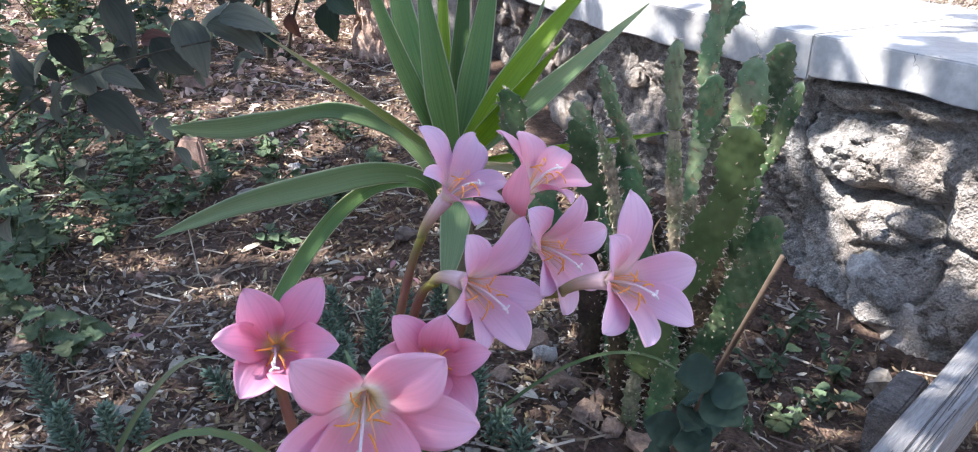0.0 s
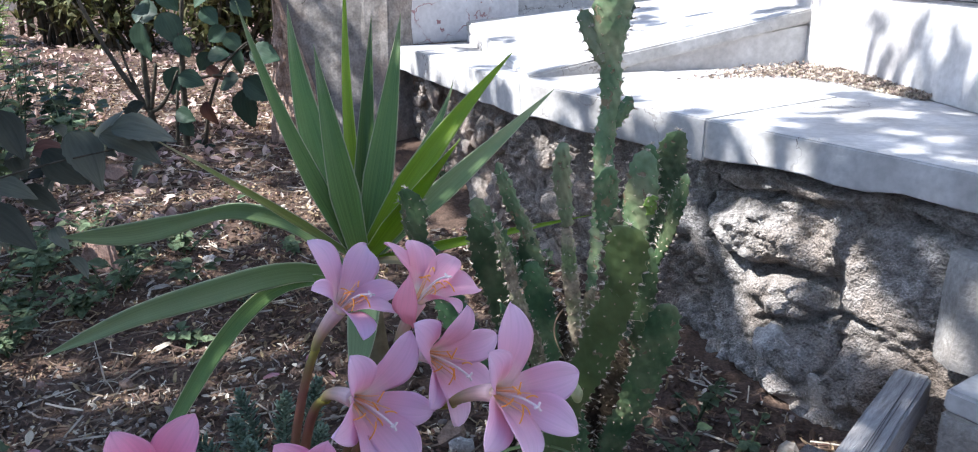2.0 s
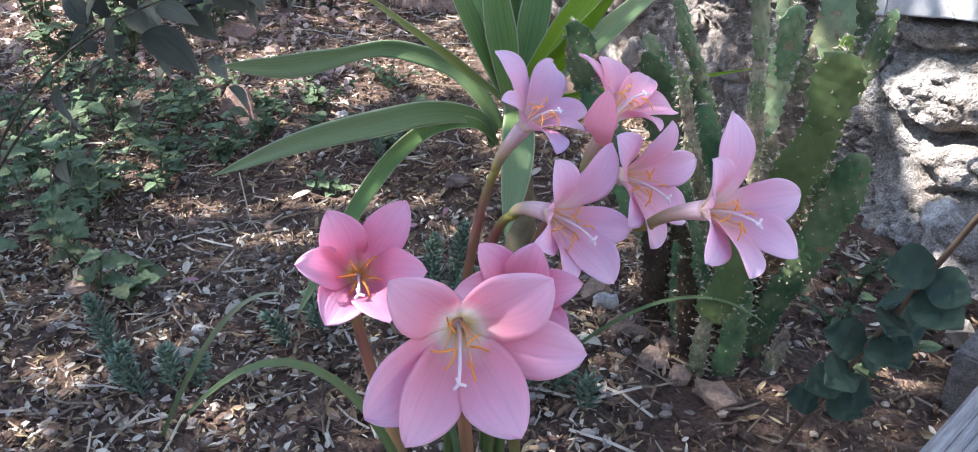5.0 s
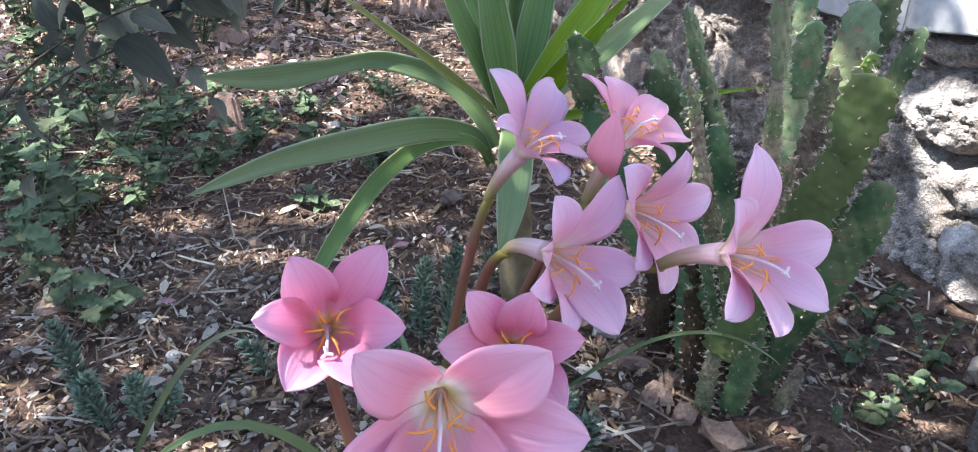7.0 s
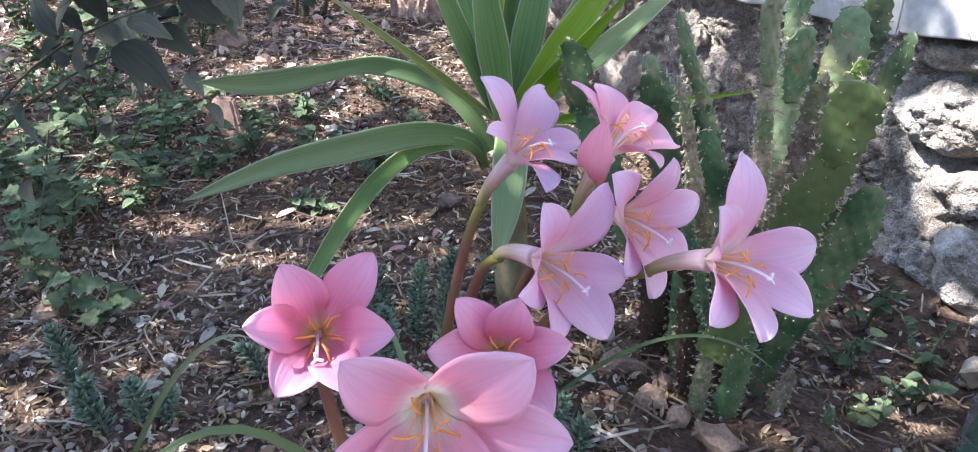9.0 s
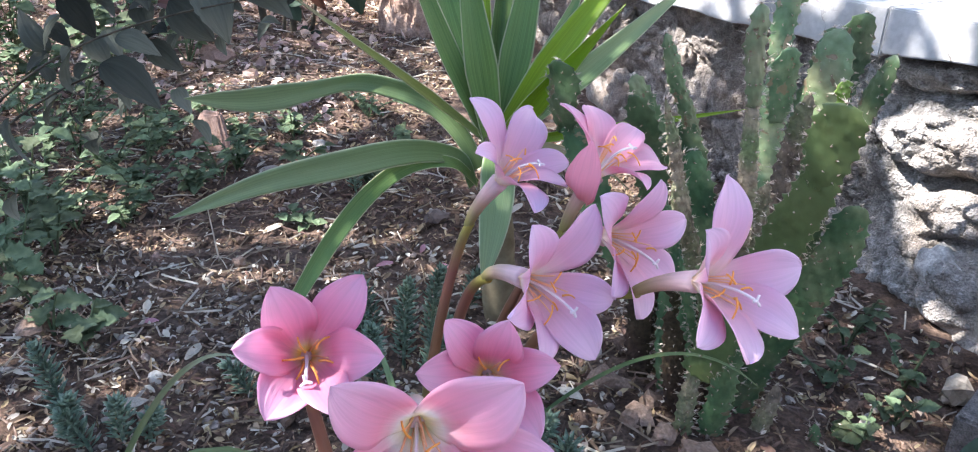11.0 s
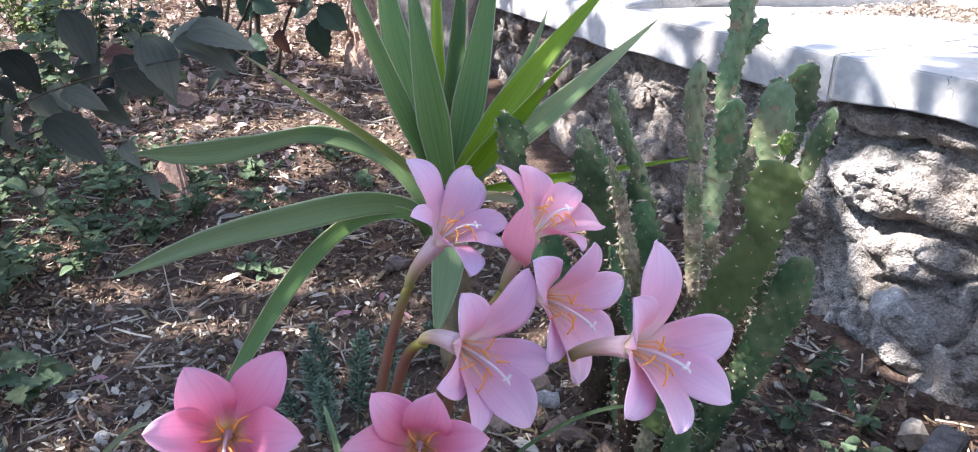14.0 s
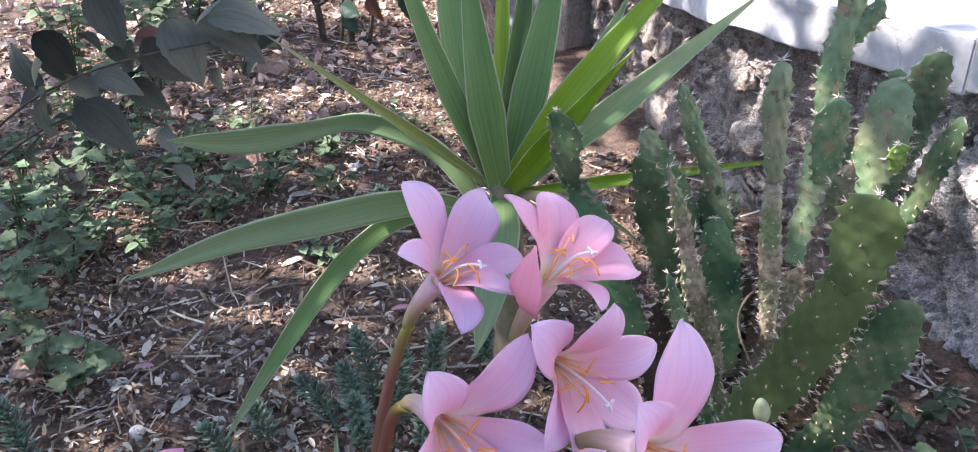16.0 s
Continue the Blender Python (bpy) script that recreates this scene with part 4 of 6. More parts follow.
pad((0.225, 1.121, 0.376), (0.210, 1.100, 0.464), 0.046, 0.26)
pad((0.330, 1.130, 0.150), (0.222, 1.119, 0.396), 0.044, 0.32)
pad((0.345, 1.110, 0.250), (0.292, 1.055, 0.443), 0.036, 0.3)
pad((0.350, 1.140, 0.330), (0.287, 1.102, 0.450), 0.030, 0.4)
pad((0.375, 1.060, 0.240), (0.323, 0.999, 0.456), 0.019, 0.8, 0, CORK, girth=(1.1, 1.1, 1.2, 1.0, 1.1, 1.15, 0.75, 0.85, 0.8, 0.45, 0.22))
pad((0.372, 1.146, 0.345), (0.318, 1.097, 0.496), 0.019, 0.7, 0.5, CACTUSPALE)
pad((0.385, 1.130, 0.230), (0.350, 1.128, 0.400), 0.040, 0.35)
pad((0.412, 1.018, 0.310), (0.397, 0.992, 0.470), 0.020, 0.9, 0, CORK, 0.5)
pad((0.397, 0.992, 0.455), (0.391, 0.987, 0.545), 0.019, 0.75, 0.3, CACTUSPALE)
pad((0.385, 1.115, 0.200), (0.361, 1.089, 0.380), 0.044, 0.3)
pad((0.446, 1.190, 0.300), (0.453, 1.200, 0.800), 0.027, 0.75, 0.25, CACTUSPALE, bend=((0.449, 1.222, 0.47), (0.448, 1.210, 0.63)), girth=(1.5, 1.4, 1.15, 1.0, 0.98, 0.98, 1.1, 1.75, 1.9, 1.8, 1.5))
pad((0.443, 1.203, 0.594), (0.4135, 1.215, 0.656), 0.024, 0.5, 0.2, CACTUSPALE)
pad((0.453, 1.208, 0.614), (0.4720, 1.222, 0.672), 0.024, 0.5, -0.2)
pad((0.457, 1.210, 0.515), (0.478, 1.206, 0.552), 0.018, 0.5)
pad((0.451, 1.180, 0.388), (0.450, 1.161, 0.477), 0.037, 0.3, 0, CACTUSPALE)
pad((0.432, 1.080, 0.270), (0.457, 1.046, 0.456), 0.023, 0.6, 0.2, CORK)
pad((0.468, 1.172, 0.340), (0.496, 1.144, 0.499), 0.050, 0.28, 0, CACTUSPALE)
pad((0.520, 1.316, 0.320), (0.549, 1.300, 0.492), 0.048, 0.24, 0, CACTUS, 0.72)
pad((0.505, 1.290, 0.340), (0.512, 1.280, 0.478), 0.034, 0.3)
pad((0.507, 1.116, 0.370), (0.530, 1.080, 0.490), 0.027, 0.4)
pad((0.451, 0.927, 0.408), (0.455, 0.906, 0.486), 0.043, 0.25, 0, CACTUSOLIVE)
pad((0.380, 1.000, 0.165), (0.457, 0.918, 0.440), 0.041, 0.22, 0, CACTUSOLIVE, 0.7, 0.86)
pad((0.452, 1.078, 0.105), (0.517, 1.027, 0.357), 0.054, 0.24, 0, CACTUS, 0.78, 0.5)
pad((0.497, 1.105, 0.434), (0.495, 1.100, 0.458), 0.018, 0.5, 0, BUDGREEN)
pad((0.385, 1.045, 0.170), (0.327, 1.004, 0.363), 0.016, 0.8, 0, CACTUS)
pad((0.392, 1.025, 0.190), (0.370, 1.004, 0.290), 0.014, 0.8)
pad((0.405, 1.060, 0.150), (0.427, 1.033, 0.370), 0.027, 0.5, 0.3, CORK)
pad((0.490, 1.120, 0.230), (0.500, 1.120, 0.390), 0.030, 0.4)
under(tagged(new("bud", tube_mesh("bud", [(0.413, 0.945, 0.281), (0.412, 0.940, 0.292), (0.410, 0.936, 0.304)], 0.0038, 0.0030, PALEBUD, 10, 10, 0.0030)), "pale green flower bud"), cactus)
under(tagged(new("tendril", tube_mesh("tendril", [(0.401, 1.026, 0.350), (0.376, 1.004, 0.338), (0.386, 0.985, 0.312), (0.412, 0.980, 0.315), (0.396, 0.970, 0.290)], 0.0012, 0.0008, SHADEDDEADPAD, 7, 24, 0.0, 0.3)), "curled dry brown tendril"), cactus)
# withered joints between the stems, coloured dark to fill in the deep shade there
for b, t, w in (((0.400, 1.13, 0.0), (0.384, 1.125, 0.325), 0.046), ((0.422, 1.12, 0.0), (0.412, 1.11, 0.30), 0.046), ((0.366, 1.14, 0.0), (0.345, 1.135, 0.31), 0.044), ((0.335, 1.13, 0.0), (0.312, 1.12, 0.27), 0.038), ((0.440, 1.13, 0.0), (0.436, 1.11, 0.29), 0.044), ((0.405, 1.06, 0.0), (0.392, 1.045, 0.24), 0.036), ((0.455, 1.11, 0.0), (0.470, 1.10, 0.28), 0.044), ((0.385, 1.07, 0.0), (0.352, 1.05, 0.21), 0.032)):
    pad(b, t, w, 0.3, 0.15, SHADEDDEADPAD, 0.6, 0.8)
# stems that carry the pads, down to the soil
for b, t, w in (((0.375, 1.10, 0.0), (0.345, 1.13, 0.19), 0.034), ((0.40, 1.06, 0.0), (0.388, 1.06, 0.21), 0.034), ((0.405, 1.05, 0.0), (0.420, 1.01, 0.23), 0.038), ((0.43, 1.09, 0.0), (0.465, 1.075, 0.19), 0.040), ((0.42, 1.11, 0.0), (0.440, 1.13, 0.24), 0.038), ((0.44, 1.13, 0.0), (0.480, 1.13, 0.26), 0.034), ((0.39, 1.12, 0.0), (0.375, 1.13, 0.25), 0.034), ((0.46, 1.16, 0.05), (0.50, 1.29, 0.36), 0.036), ((0.435, 1.14, 0.1), (0.452, 1.20, 0.36), 0.04), ((0.375, 1.03, 0.0), (0.385, 1.03, 0.16), 0.028), ((0.455, 1.06, 0.0), (0.475, 1.05, 0.13), 0.028)):
    pad(b, t, w * 0.9, 0.5, 0.3, CACTUS if w > 0.029 else CORK, 0.5, 0.75)
pad((0.545, 1.075, 0.02), (0.555, 1.07, 0.075), 0.030, 0.35)
pad((0.520, 1.055, 0.02), (0.525, 1.05, 0.085), 0.022, 0.4)

# ---- yucca ----
yucca = thing("yucca", (0.13, 1.235, ground_z(0.13, 1.235)), "young yucca with long green sword-shaped leaves, some bent over", "yucca")
EYE = Vector((0.33, 0.3, 0.65))


def blade(p0, p1, p2, width, material=YUCCA, fold=0.3, turn=0.0, taper=1.25, thick=0.0022):
    p0, p1, p2 = Vector(p0), Vector(p1), Vector(p2)
    p0 = p0.lerp(Vector((0.122, 1.222, 0.318)), 0.8)
    ctrl = p1 * 2 - (p0 + p2) / 2
    d = (p2 - p0).normalized()
    nrm = (EYE - p1)
    nrm = Matrix.Rotation(turn, 3, d) @ (nrm - d * nrm.dot(d))
    ob = new("leaf", strip_mesh("leaf", (p0, ctrl, p2), width, material, nrm, lambda s: min(1.0, 0.60 + s * 1.25) * (1.0 if s < 0.32 else max(0.0, 1 - ((s - 0.32) / 0.68) ** taper)), fold, 8, 34, thick, 0.05, 0, width * 77 + p2.x))
    return under(ob, yucca)


blade((0.100, 1.238, 0.354), (0.037, 1.308, 0.484), (-0.014, 1.403, 0.656), 0.049, fold=0.35, turn=0.3)
blade((0.121, 1.208, 0.353), (0.100, 1.218, 0.453), (0.069, 1.248, 0.613), 0.041, fold=0.4)
blade((0.119, 1.258, 0.347), (0.072, 1.376, 0.489), (0.050, 1.504, 0.720), 0.023, YUCCABACKLIT, 0.5, 0.5)
blade((0.124, 1.259, 0.347), (0.110, 1.325, 0.453), (0.110, 1.409, 0.641), 0.031, fold=0.8)
blade((0.133, 1.230, 0.353), (0.145, 1.294, 0.478), (0.161, 1.373, 0.644), 0.042, fold=0.3)
blade((0.142, 1.211, 0.358), (0.217, 1.277, 0.469), (0.324, 1.349, 0.593), 0.038, YUCCABACKLIT, 0.4)
blade((0.150, 1.192, 0.362), (0.221, 1.144, 0.450), (0.277, 1.098, 0.521), 0.030, YUCCABACKLIT, 0.4, 0.4)
blade((0.150, 1.211, 0.355), (0.236, 1.382, 0.401), (0.381, 1.640, 0.497), 0.034, YUCCAPALE, fold=0.3)
blade((0.128, 1.278, 0.340), (0.184, 1.478, 0.448), (0.202, 1.608, 0.514), 0.026, fold=0.3)
blade((0.100, 1.207, 0.356), (0.044, 1.206, 0.494), (-0.017, 1.217, 0.671), 0.028, YUCCA, 0.4, 0.4)
blade((0.098, 1.194, 0.351), (0.008, 1.141, 0.437), (-0.073, 1.078, 0.523), 0.015, YUCCAOLIVE, fold=0.9, turn=0.6)


def long_blade(points, width, material, widths, fold=0.2, turn=0.0):
    """A leaf bent over along points, its width given at even steps."""
    way = through_points(points)
    mid = way(0.5)
    d = (Vector(points[-1]) - Vector(points[0])).normalized()
    nrm = EYE - mid
    nrm = Matrix.Rotation(turn, 3, d) @ (nrm - d * nrm.dot(d))
    xs_ = np.linspace(0, 1, len(widths))
    return under(new("leaf", strip_mesh("leaf", way, width, material, nrm, lambda s: float(np.interp(s, xs_, widths)), fold, 8, 48, 0.0020, 0.06, 0, width * 50)), yucca)


long_blade([(0.106, 1.205, 0.296), (0.084, 1.203, 0.338), (0.048, 1.210, 0.371), (0.001, 1.215, 0.388), (-0.054, 1.210, 0.396), (-0.113, 1.170, 0.389), (-0.164, 1.140, 0.385), (-0.226, 1.100, 0.393)], 0.038, YUCCAPALE, (0.5, 0.55, 0.62, 0.68, 0.70, 0.66, 0.52, 0.62, 0.84, 0.80, 0.55, 0.02), 0.25, -0.35)
long_blade([(0.100, 1.195, 0.275), (0.088, 1.185, 0.312), (0.062, 1.155, 0.331), (0.032, 1.110, 0.343), (-0.010, 1.060, 0.345), (-0.080, 0.990, 0.341), (-0.150, 0.925, 0.322)], 0.032, YUCCAPALE, (0.45, 0.60, 0.80, 0.95, 1.0, 0.98, 0.88, 0.70, 0.45, 0.02), 0.2, -0.1)
long_blade([(0.104, 1.205, 0.275), (0.080, 1.168, 0.314), (0.035, 1.140, 0.316), (-0.002, 1.110, 0.293), (-0.034, 1.071, 0.253), (-0.061, 1.016, 0.201), (-0.085, 0.940, 0.141)], 0.022, YUCCA, (0.45, 0.60, 0.82, 0.95, 1.0, 1.0, 0.92, 0.75, 0.50, 0.03), 0.3, 0.1)
blade((0.158, 1.228, 0.340), (0.276, 1.262, 0.345), (0.438, 1.315, 0.365), 0.015, YUCCABACKLIT, 0.5)
blade((0.127, 1.194, 0.344), (0.144, 1.128, 0.288), (0.140, 1.067, 0.206), 0.042, YUCCAPALE, fold=0.25, taper=2.5)
blade((0.150, 1.235, 0.330), (0.225, 1.190, 0.330), (0.300, 1.175, 0.290), 0.012, DRYBLADE, 0.4)
under(tagged(new("trunk", tube_mesh("trunk", [(0.135, 1.235, 0.03), (0.128, 1.23, 0.15), (0.125, 1.225, 0.27), (0.124, 1.222, 0.335)], 0.026, 0.016, OLDLEAF, 14, 14, wob=0.25)), "stubby brown trunk with old leaf scars"), yucca)

# ---- pink lilies ----


def petal_outline(s):
    """Narrow claw, broadest past the middle, short blunt point."""
    if s < 0.66:
        return 0.30 + 0.70 * math.sin(math.pi / 2 * s / 0.66) ** 1.5
    return max(0.0, 1 - ((s - 0.66) / 0.34) ** 1.75) ** 0.72


def lily(c, axis, petals, material=PETAL, backs=(), root=(0.14, 0.80), via=None, wide=0.51, tube=0.038):
    """A rain lily: funnel tube, six petals, stamens, style and stalk. petals: from the throat to each tip; backs: those that show their rosy outer side."""
    c, axis = Vector(c), Vector(axis).normalized()
    rx, ry = root
    rz = ground_z(rx, ry)
    th = thing("lily", (rx, ry, rz), "open pink rain lily with orange stamens on its stalk" if material is not PETALA else "deep pink rain lily with a yellow throat and orange stamens", "flower", "pink lilies")
    throat = c - axis * 0.010
    for i, d in enumerate(petals):
        d = Vector(d)
        ln = d.length
        out = d - axis * d.dot(axis)
        out = out.normalized() if out.length > 0.004 else axis.orthogonal().normalized()
        p0, p1 = throat + out * 0.0026, c + axis * 0.004 + out * 0.0085
        p2 = c + d * 0.58 + axis * (0.009 + 0.10 * max(0.0, ln - d.dot(axis)))
        wd = wide * ln * (1.04 if i % 2 else 0.92)
        if i in backs:
            # folded up beside the throat, its outer side to the path
            p0, p1, p2, wd = c + Vector((-0.012, -0.002, -0.026)), c + Vector((-0.018, -0.024, -0.016)), c + Vector((-0.016, -0.030, 0.004)), 0.040
        me = strip_mesh("petal", (p0, p1, p2, c + d), wd, PETALBACK if i in backs else material, axis - out * 0.55, petal_outline, 0.30, 12, 30, 0.0006, 0.13, 0.12 * math.sin(i * 2.3 + c.x * 50), i * 1.7 + c.x * 31)
        under(new("petal", me), th)
    end = throat - axis * tube - Vector((0, 0, 0.010))
    under(new("tube", tube_mesh("tube", [throat + axis * 0.002, throat - axis * 0.012, throat - axis * 0.03, end], 0.0072, 0.0038, TUBE, 12, 14)), th)
    via = Vector(via) if via else end + Vector((0, 0, -0.06)) - axis * 0.02
    under(new("stalk", tube_mesh("stalk", [end + axis * 0.003, end - axis * 0.02 - Vector((0, 0, 0.008)), via, Vector((rx, ry, rz + 0.12)), Vector((rx, ry, rz - 0.01))], 0.0036, 0.0054, STEM, 10, 30)), th)
    side = axis.orthogonal().normalized()
    rnd = random.Random(int(c.x * 9999))
    for k in range(6):
        a = k * math.pi / 3 + 0.3
        o = Matrix.Rotation(a, 3, axis) @ side
        b = c - axis * 0.008 + o * 0.003
        e = c + axis * (0.016 + 0.007 * (k % 2)) + o * (0.007 + 0.006 * rnd.random()) - Vector((0, 0, 0.004))
        st = under(new("stamen", tube_mesh("stamen", [b, (b + e) / 2 + axis * 0.005, e], 0.0006, 0.00045, FILAMENT, 6, 6)), th)
        t = o.cross(axis)
        an = new("anther", tube_mesh("anther", [e - o * 0.005 + t * 0.001, e + axis * 0.003, e + o * 0.006 + t * 0.003 - Vector((0, 0, 0.003))], 0.0007, 0.0005, STAMEN, 6, 6))
        an.parent = st
    e = c + axis * 0.036 - Vector((0, 0, 0.015)) + side * 0.004
    sy = under(new("style", tube_mesh("style", [c - axis * 0.012, c + axis * 0.018, e], 0.0009, 0.0009, STYLE, 6, 8)), th)
    for k in range(3):
        o = Matrix.Rotation(k * 2.094, 3, axis) @ side
        sg = new("stigma_lobe", tube_mesh("stigma_lobe", [e, e + o * 0.0016 + axis * 0.0008, e + o * 0.0036 + axis * 0.0008], 0.0010, 0.0009, STYLE, 6, 4))
        sg.parent = sy
    return th


lily((0.1386, 0.6140, 0.4047), (0.39, -0.71, 0.59), ((-0.018, -0.042, 0.028), (0.002, -0.055, -0.001), (0.035, -0.043, -0.003), (0.050, -0.016, 0.017), (0.031, 0.011, 0.047), (-0.007, -0.018, 0.051)), PETALA, root=(0.19, 0.62))
lily((0.2183, 0.5547, 0.4145), (0.30, -0.92, 0.25), ((-0.013, -0.058, -0.032), (0.041, -0.044, -0.029), (0.067, -0.009, 0.0), (0.050, -0.014, 0.043), (-0.022, -0.039, 0.048), (-0.034, -0.055, -0.020)), PETALB, root=(0.21, 0.63), wide=0.52)
lily((0.2100, 0.8178, 0.4398), (0.62, -0.14, 0.76), ((-0.030, 0.013, 0.053), (0.011, 0.047, 0.037), (0.043, 0.026, 0.004), (0.046, -0.005, -0.004), (0.030, -0.051, -0.006), (-0.017, -0.028, 0.025)), root=(0.13, 0.82), via=(0.165, 0.79, 0.33))
lily((0.3519, 0.7141, 0.4219), (0.70, -0.61, 0.37), ((0.005, 0.019, 0.062), (0.055, 0.019, 0.007), (0.055, -0.008, -0.025), (0.022, -0.053, -0.020), (-0.0065, -0.060, -0.0085), (-0.007, -0.025, 0.045)), root=(0.18, 0.83), via=(0.24, 0.78, 0.40), tube=0.050)
lily((0.2789, 0.8163, 0.4523), (0.50, 0.02, 0.86), ((-0.032, 0.007, 0.042), (-0.016, 0.042, 0.032), (0.022, 0.045, 0.016), (0.045, 0.029, -0.007), (0.034, -0.027, -0.004), (-0.006, -0.020, 0.026)), PETALB, backs=(5,), root=(0.16, 0.85), via=(0.21, 0.82, 0.36))
lily((0.2928, 0.7861, 0.4109), (0.78, -0.60, 0.16), ((0.004, -0.055, -0.015), (0.023, -0.046, -0.035), (0.044, 0.011, -0.037), (0.048, 0.021, 0.011), (0.028, -0.009, 0.050), (-0.009, -0.035, 0.045)), root=(0.17, 0.82), via=(0.22, 0.80, 0.33))
lily((0.2449, 0.7265, 0.4030), (0.76, -0.62, 0.14), ((0.014, -0.048, -0.031), (0.045, -0.022, -0.039), (0.052, 0.016, -0.016), (0.036, 0.028, 0.046), (0.003, -0.026, 0.052), (-0.006, -0.055, 0.004)), root=(0.15, 0.80), via=(0.18, 0.77, 0.36))
lily((0.2283, 0.6686, 0.3685), (0.24, -0.79, 0.57), ((0.013, -0.054, 0.001), (0.038, -0.042, -0.009), (0.045, -0.019, 0.025), (0.015, -0.018, 0.050), (-0.021, -0.020, 0.047), (-0.033, -0.040, 0.023)), PETALA, root=(0.22, 0.72))

strap = thing("lily_leaves", (0.16, 0.80, ground_z(0.16, 0.80)), "narrow arching green strap leaves of the lilies", "leaves")


def strap_leaf(p0, p1, p2, width, material=GRASS):
    p0, p1, p2 = Vector(p0), Vector(p1), Vector(p2)
    under(new("leaf", strip_mesh("leaf", (p0, p1 * 2 - (p0 + p2) / 2, p2), width, material, (EYE - p1), lambda s: min(1, 0.6 + s) * max(0.0, 1 - s ** 4) ** 0.7, 0.5, 4, 26, 0.001)), strap)

# ---- shade tree beyond the view ----
tree = thing("tree", (-3.3, 0.4, ground_z(-3.3, 0.4)), "broad shade tree with small leaves, over the garden", "tree")
under(new("trunk", tube_mesh("trunk", [(-3.3, 0.4, -0.5), (-3.25, 0.42, 0.8), (-3.0, 0.5, 1.6), (-2.8, 0.6, 2.4)], 0.13, 0.07, BARK, 12, 16, wob=0.3)), tree)
rnd = random.Random(21)
tips = []
for k in range(9):
    e = Vector((-2.2 + rnd.uniform(-1.3, 1.4), 0.7 + rnd.uniform(-1.1, 1.3), 2.7 + rnd.uniform(-0.2, 0.5)))
    s = Vector((-3.0, 0.5, 1.6)).lerp(Vector((-2.8, 0.6, 2.4)), rnd.random())
    under(new("limb", tube_mesh("limb", [s, (s + e) / 2 + Vector((0, 0, 0.25)), e], 0.045, 0.012, BARK, 8, 12, wob=0.3)), tree)
    tips.append(e)
vs, fs = [], []
to_sun = sun_from / sun_from.z
while len(vs) < 14600 * 4:
    x, y, z = rnd.uniform(-4.2, -0.3), rnd.uniform(-1.0, 2.65), rnd.uniform(2.35, 3.1)
    fx, fy = x - to_sun.x * (z - 0.3), y - to_sun.y * (z - 0.3)
    edge = 2.10 + 0.25 * noise.noise((fx * 1.2, 0, 9)) - 0.35 * max(0, fx - 0.1)
    dens = 0.75 * noise.noise((fx * 4.2, fy * 4.2, 4.0)) + 0.85 * noise.noise((fx * 10.5, fy * 10.5, 2.0)) + 0.75 * max(0.0, min(1.0, (edge - fy) * 2.0)) - 0.42
    deep = (Vector((fx, fy, 0)) - BEND).dot(INTO)
    if fx > 0.5:
        dens += -0.55 * max(0.0, 1 - abs(deep + 0.05) / 0.13) + 0.30 * max(0.0, 1 - abs(deep - 0.12) / 0.08)
    dens += 0.15 * max(0.0, 1 - abs(deep - 0.12) / 0.08) * (fx <= 0.5)
    dens += 0.38 * max(0.0, 1 - math.hypot(fx - 0.38, fy - 1.02) / 0.24)
    along = (Vector((fx, fy, 0)) - BEND).dot(DIR)
    turned = (Vector((fx, fy, 0)) - BEND).dot(Vector((0.878, 0.478, 0)))
    if -0.20 < (deep if along > 0 else turned) < 0.07 and along < 0.45 and fy < 2.75:
        dens += 0.9
    if along > 0.47 and -0.07 < deep < 0.07:
        dens -= 0.09
    if 0.40 < along < 1.05 and -0.22 < deep < -0.08:
        dens += 0.65
    dens -= 0.9 * max(0.0, 1 - math.hypot(fx - 0.66, fy - 1.40) / 0.09) + 0.25 * max(0.0, 1 - math.hypot(fx - 0.76, fy - 1.28) / 0.08)
    dens += 0.75 * max(0.0, 1 - math.hypot(fx - 0.95, fy - 1.08) / 0.18)
    dens += 0.75 * max(0.0, 1 - math.hypot((fx + 0.80) / 0.75, (fy - 2.42) / 0.42)) ** 0.5
    dens += 0.10 * max(0.0, 1 - math.hypot(fx - 0.56, fy - 1.08) / 0.2)
    if 1.35 < fy < 2.5:
        dens += 0.45 * max(0.0, 1 - abs(fx - 1.20) / 0.18)
    dens += 0.8 * max(0.0, 1 - math.hypot(fx - 0.41, fy - 0.86) / 0.12)
    dens += 1.2 * max(0.0, 1 - math.hypot(fx - 0.455 + to_sun.x * 0.15, fy - 0.91 + to_sun.y * 0.15) / 0.09)
    dens -= 8.0 * max(0.0, 1 - math.hypot(fx - 0.222, fy - 0.60) / 0.05)
    if fx < -0.75 and 1.85 < fy < 2.75:
        dens += 0.30
    dens += 0.35 * max(0.0, 1 - math.hypot(fx - 0.02, fy - 1.02) / 0.16)
    dens -= 1.3 * max(0.0, 1 - math.hypot(fx - 0.575, fy - 1.20) / 0.085)
    dens += 0.5 * max(0.0, 1 - math.hypot(fx - 0.33, fy - 0.765) / 0.10) + 0.50 * max(0.0, 1 - math.hypot(fx - 0.40, fy - 0.53) / 0.14)
    dens += 0.4 * max(0.0, 1 - math.hypot(fx + 0.42, fy - 0.88) / 0.28)
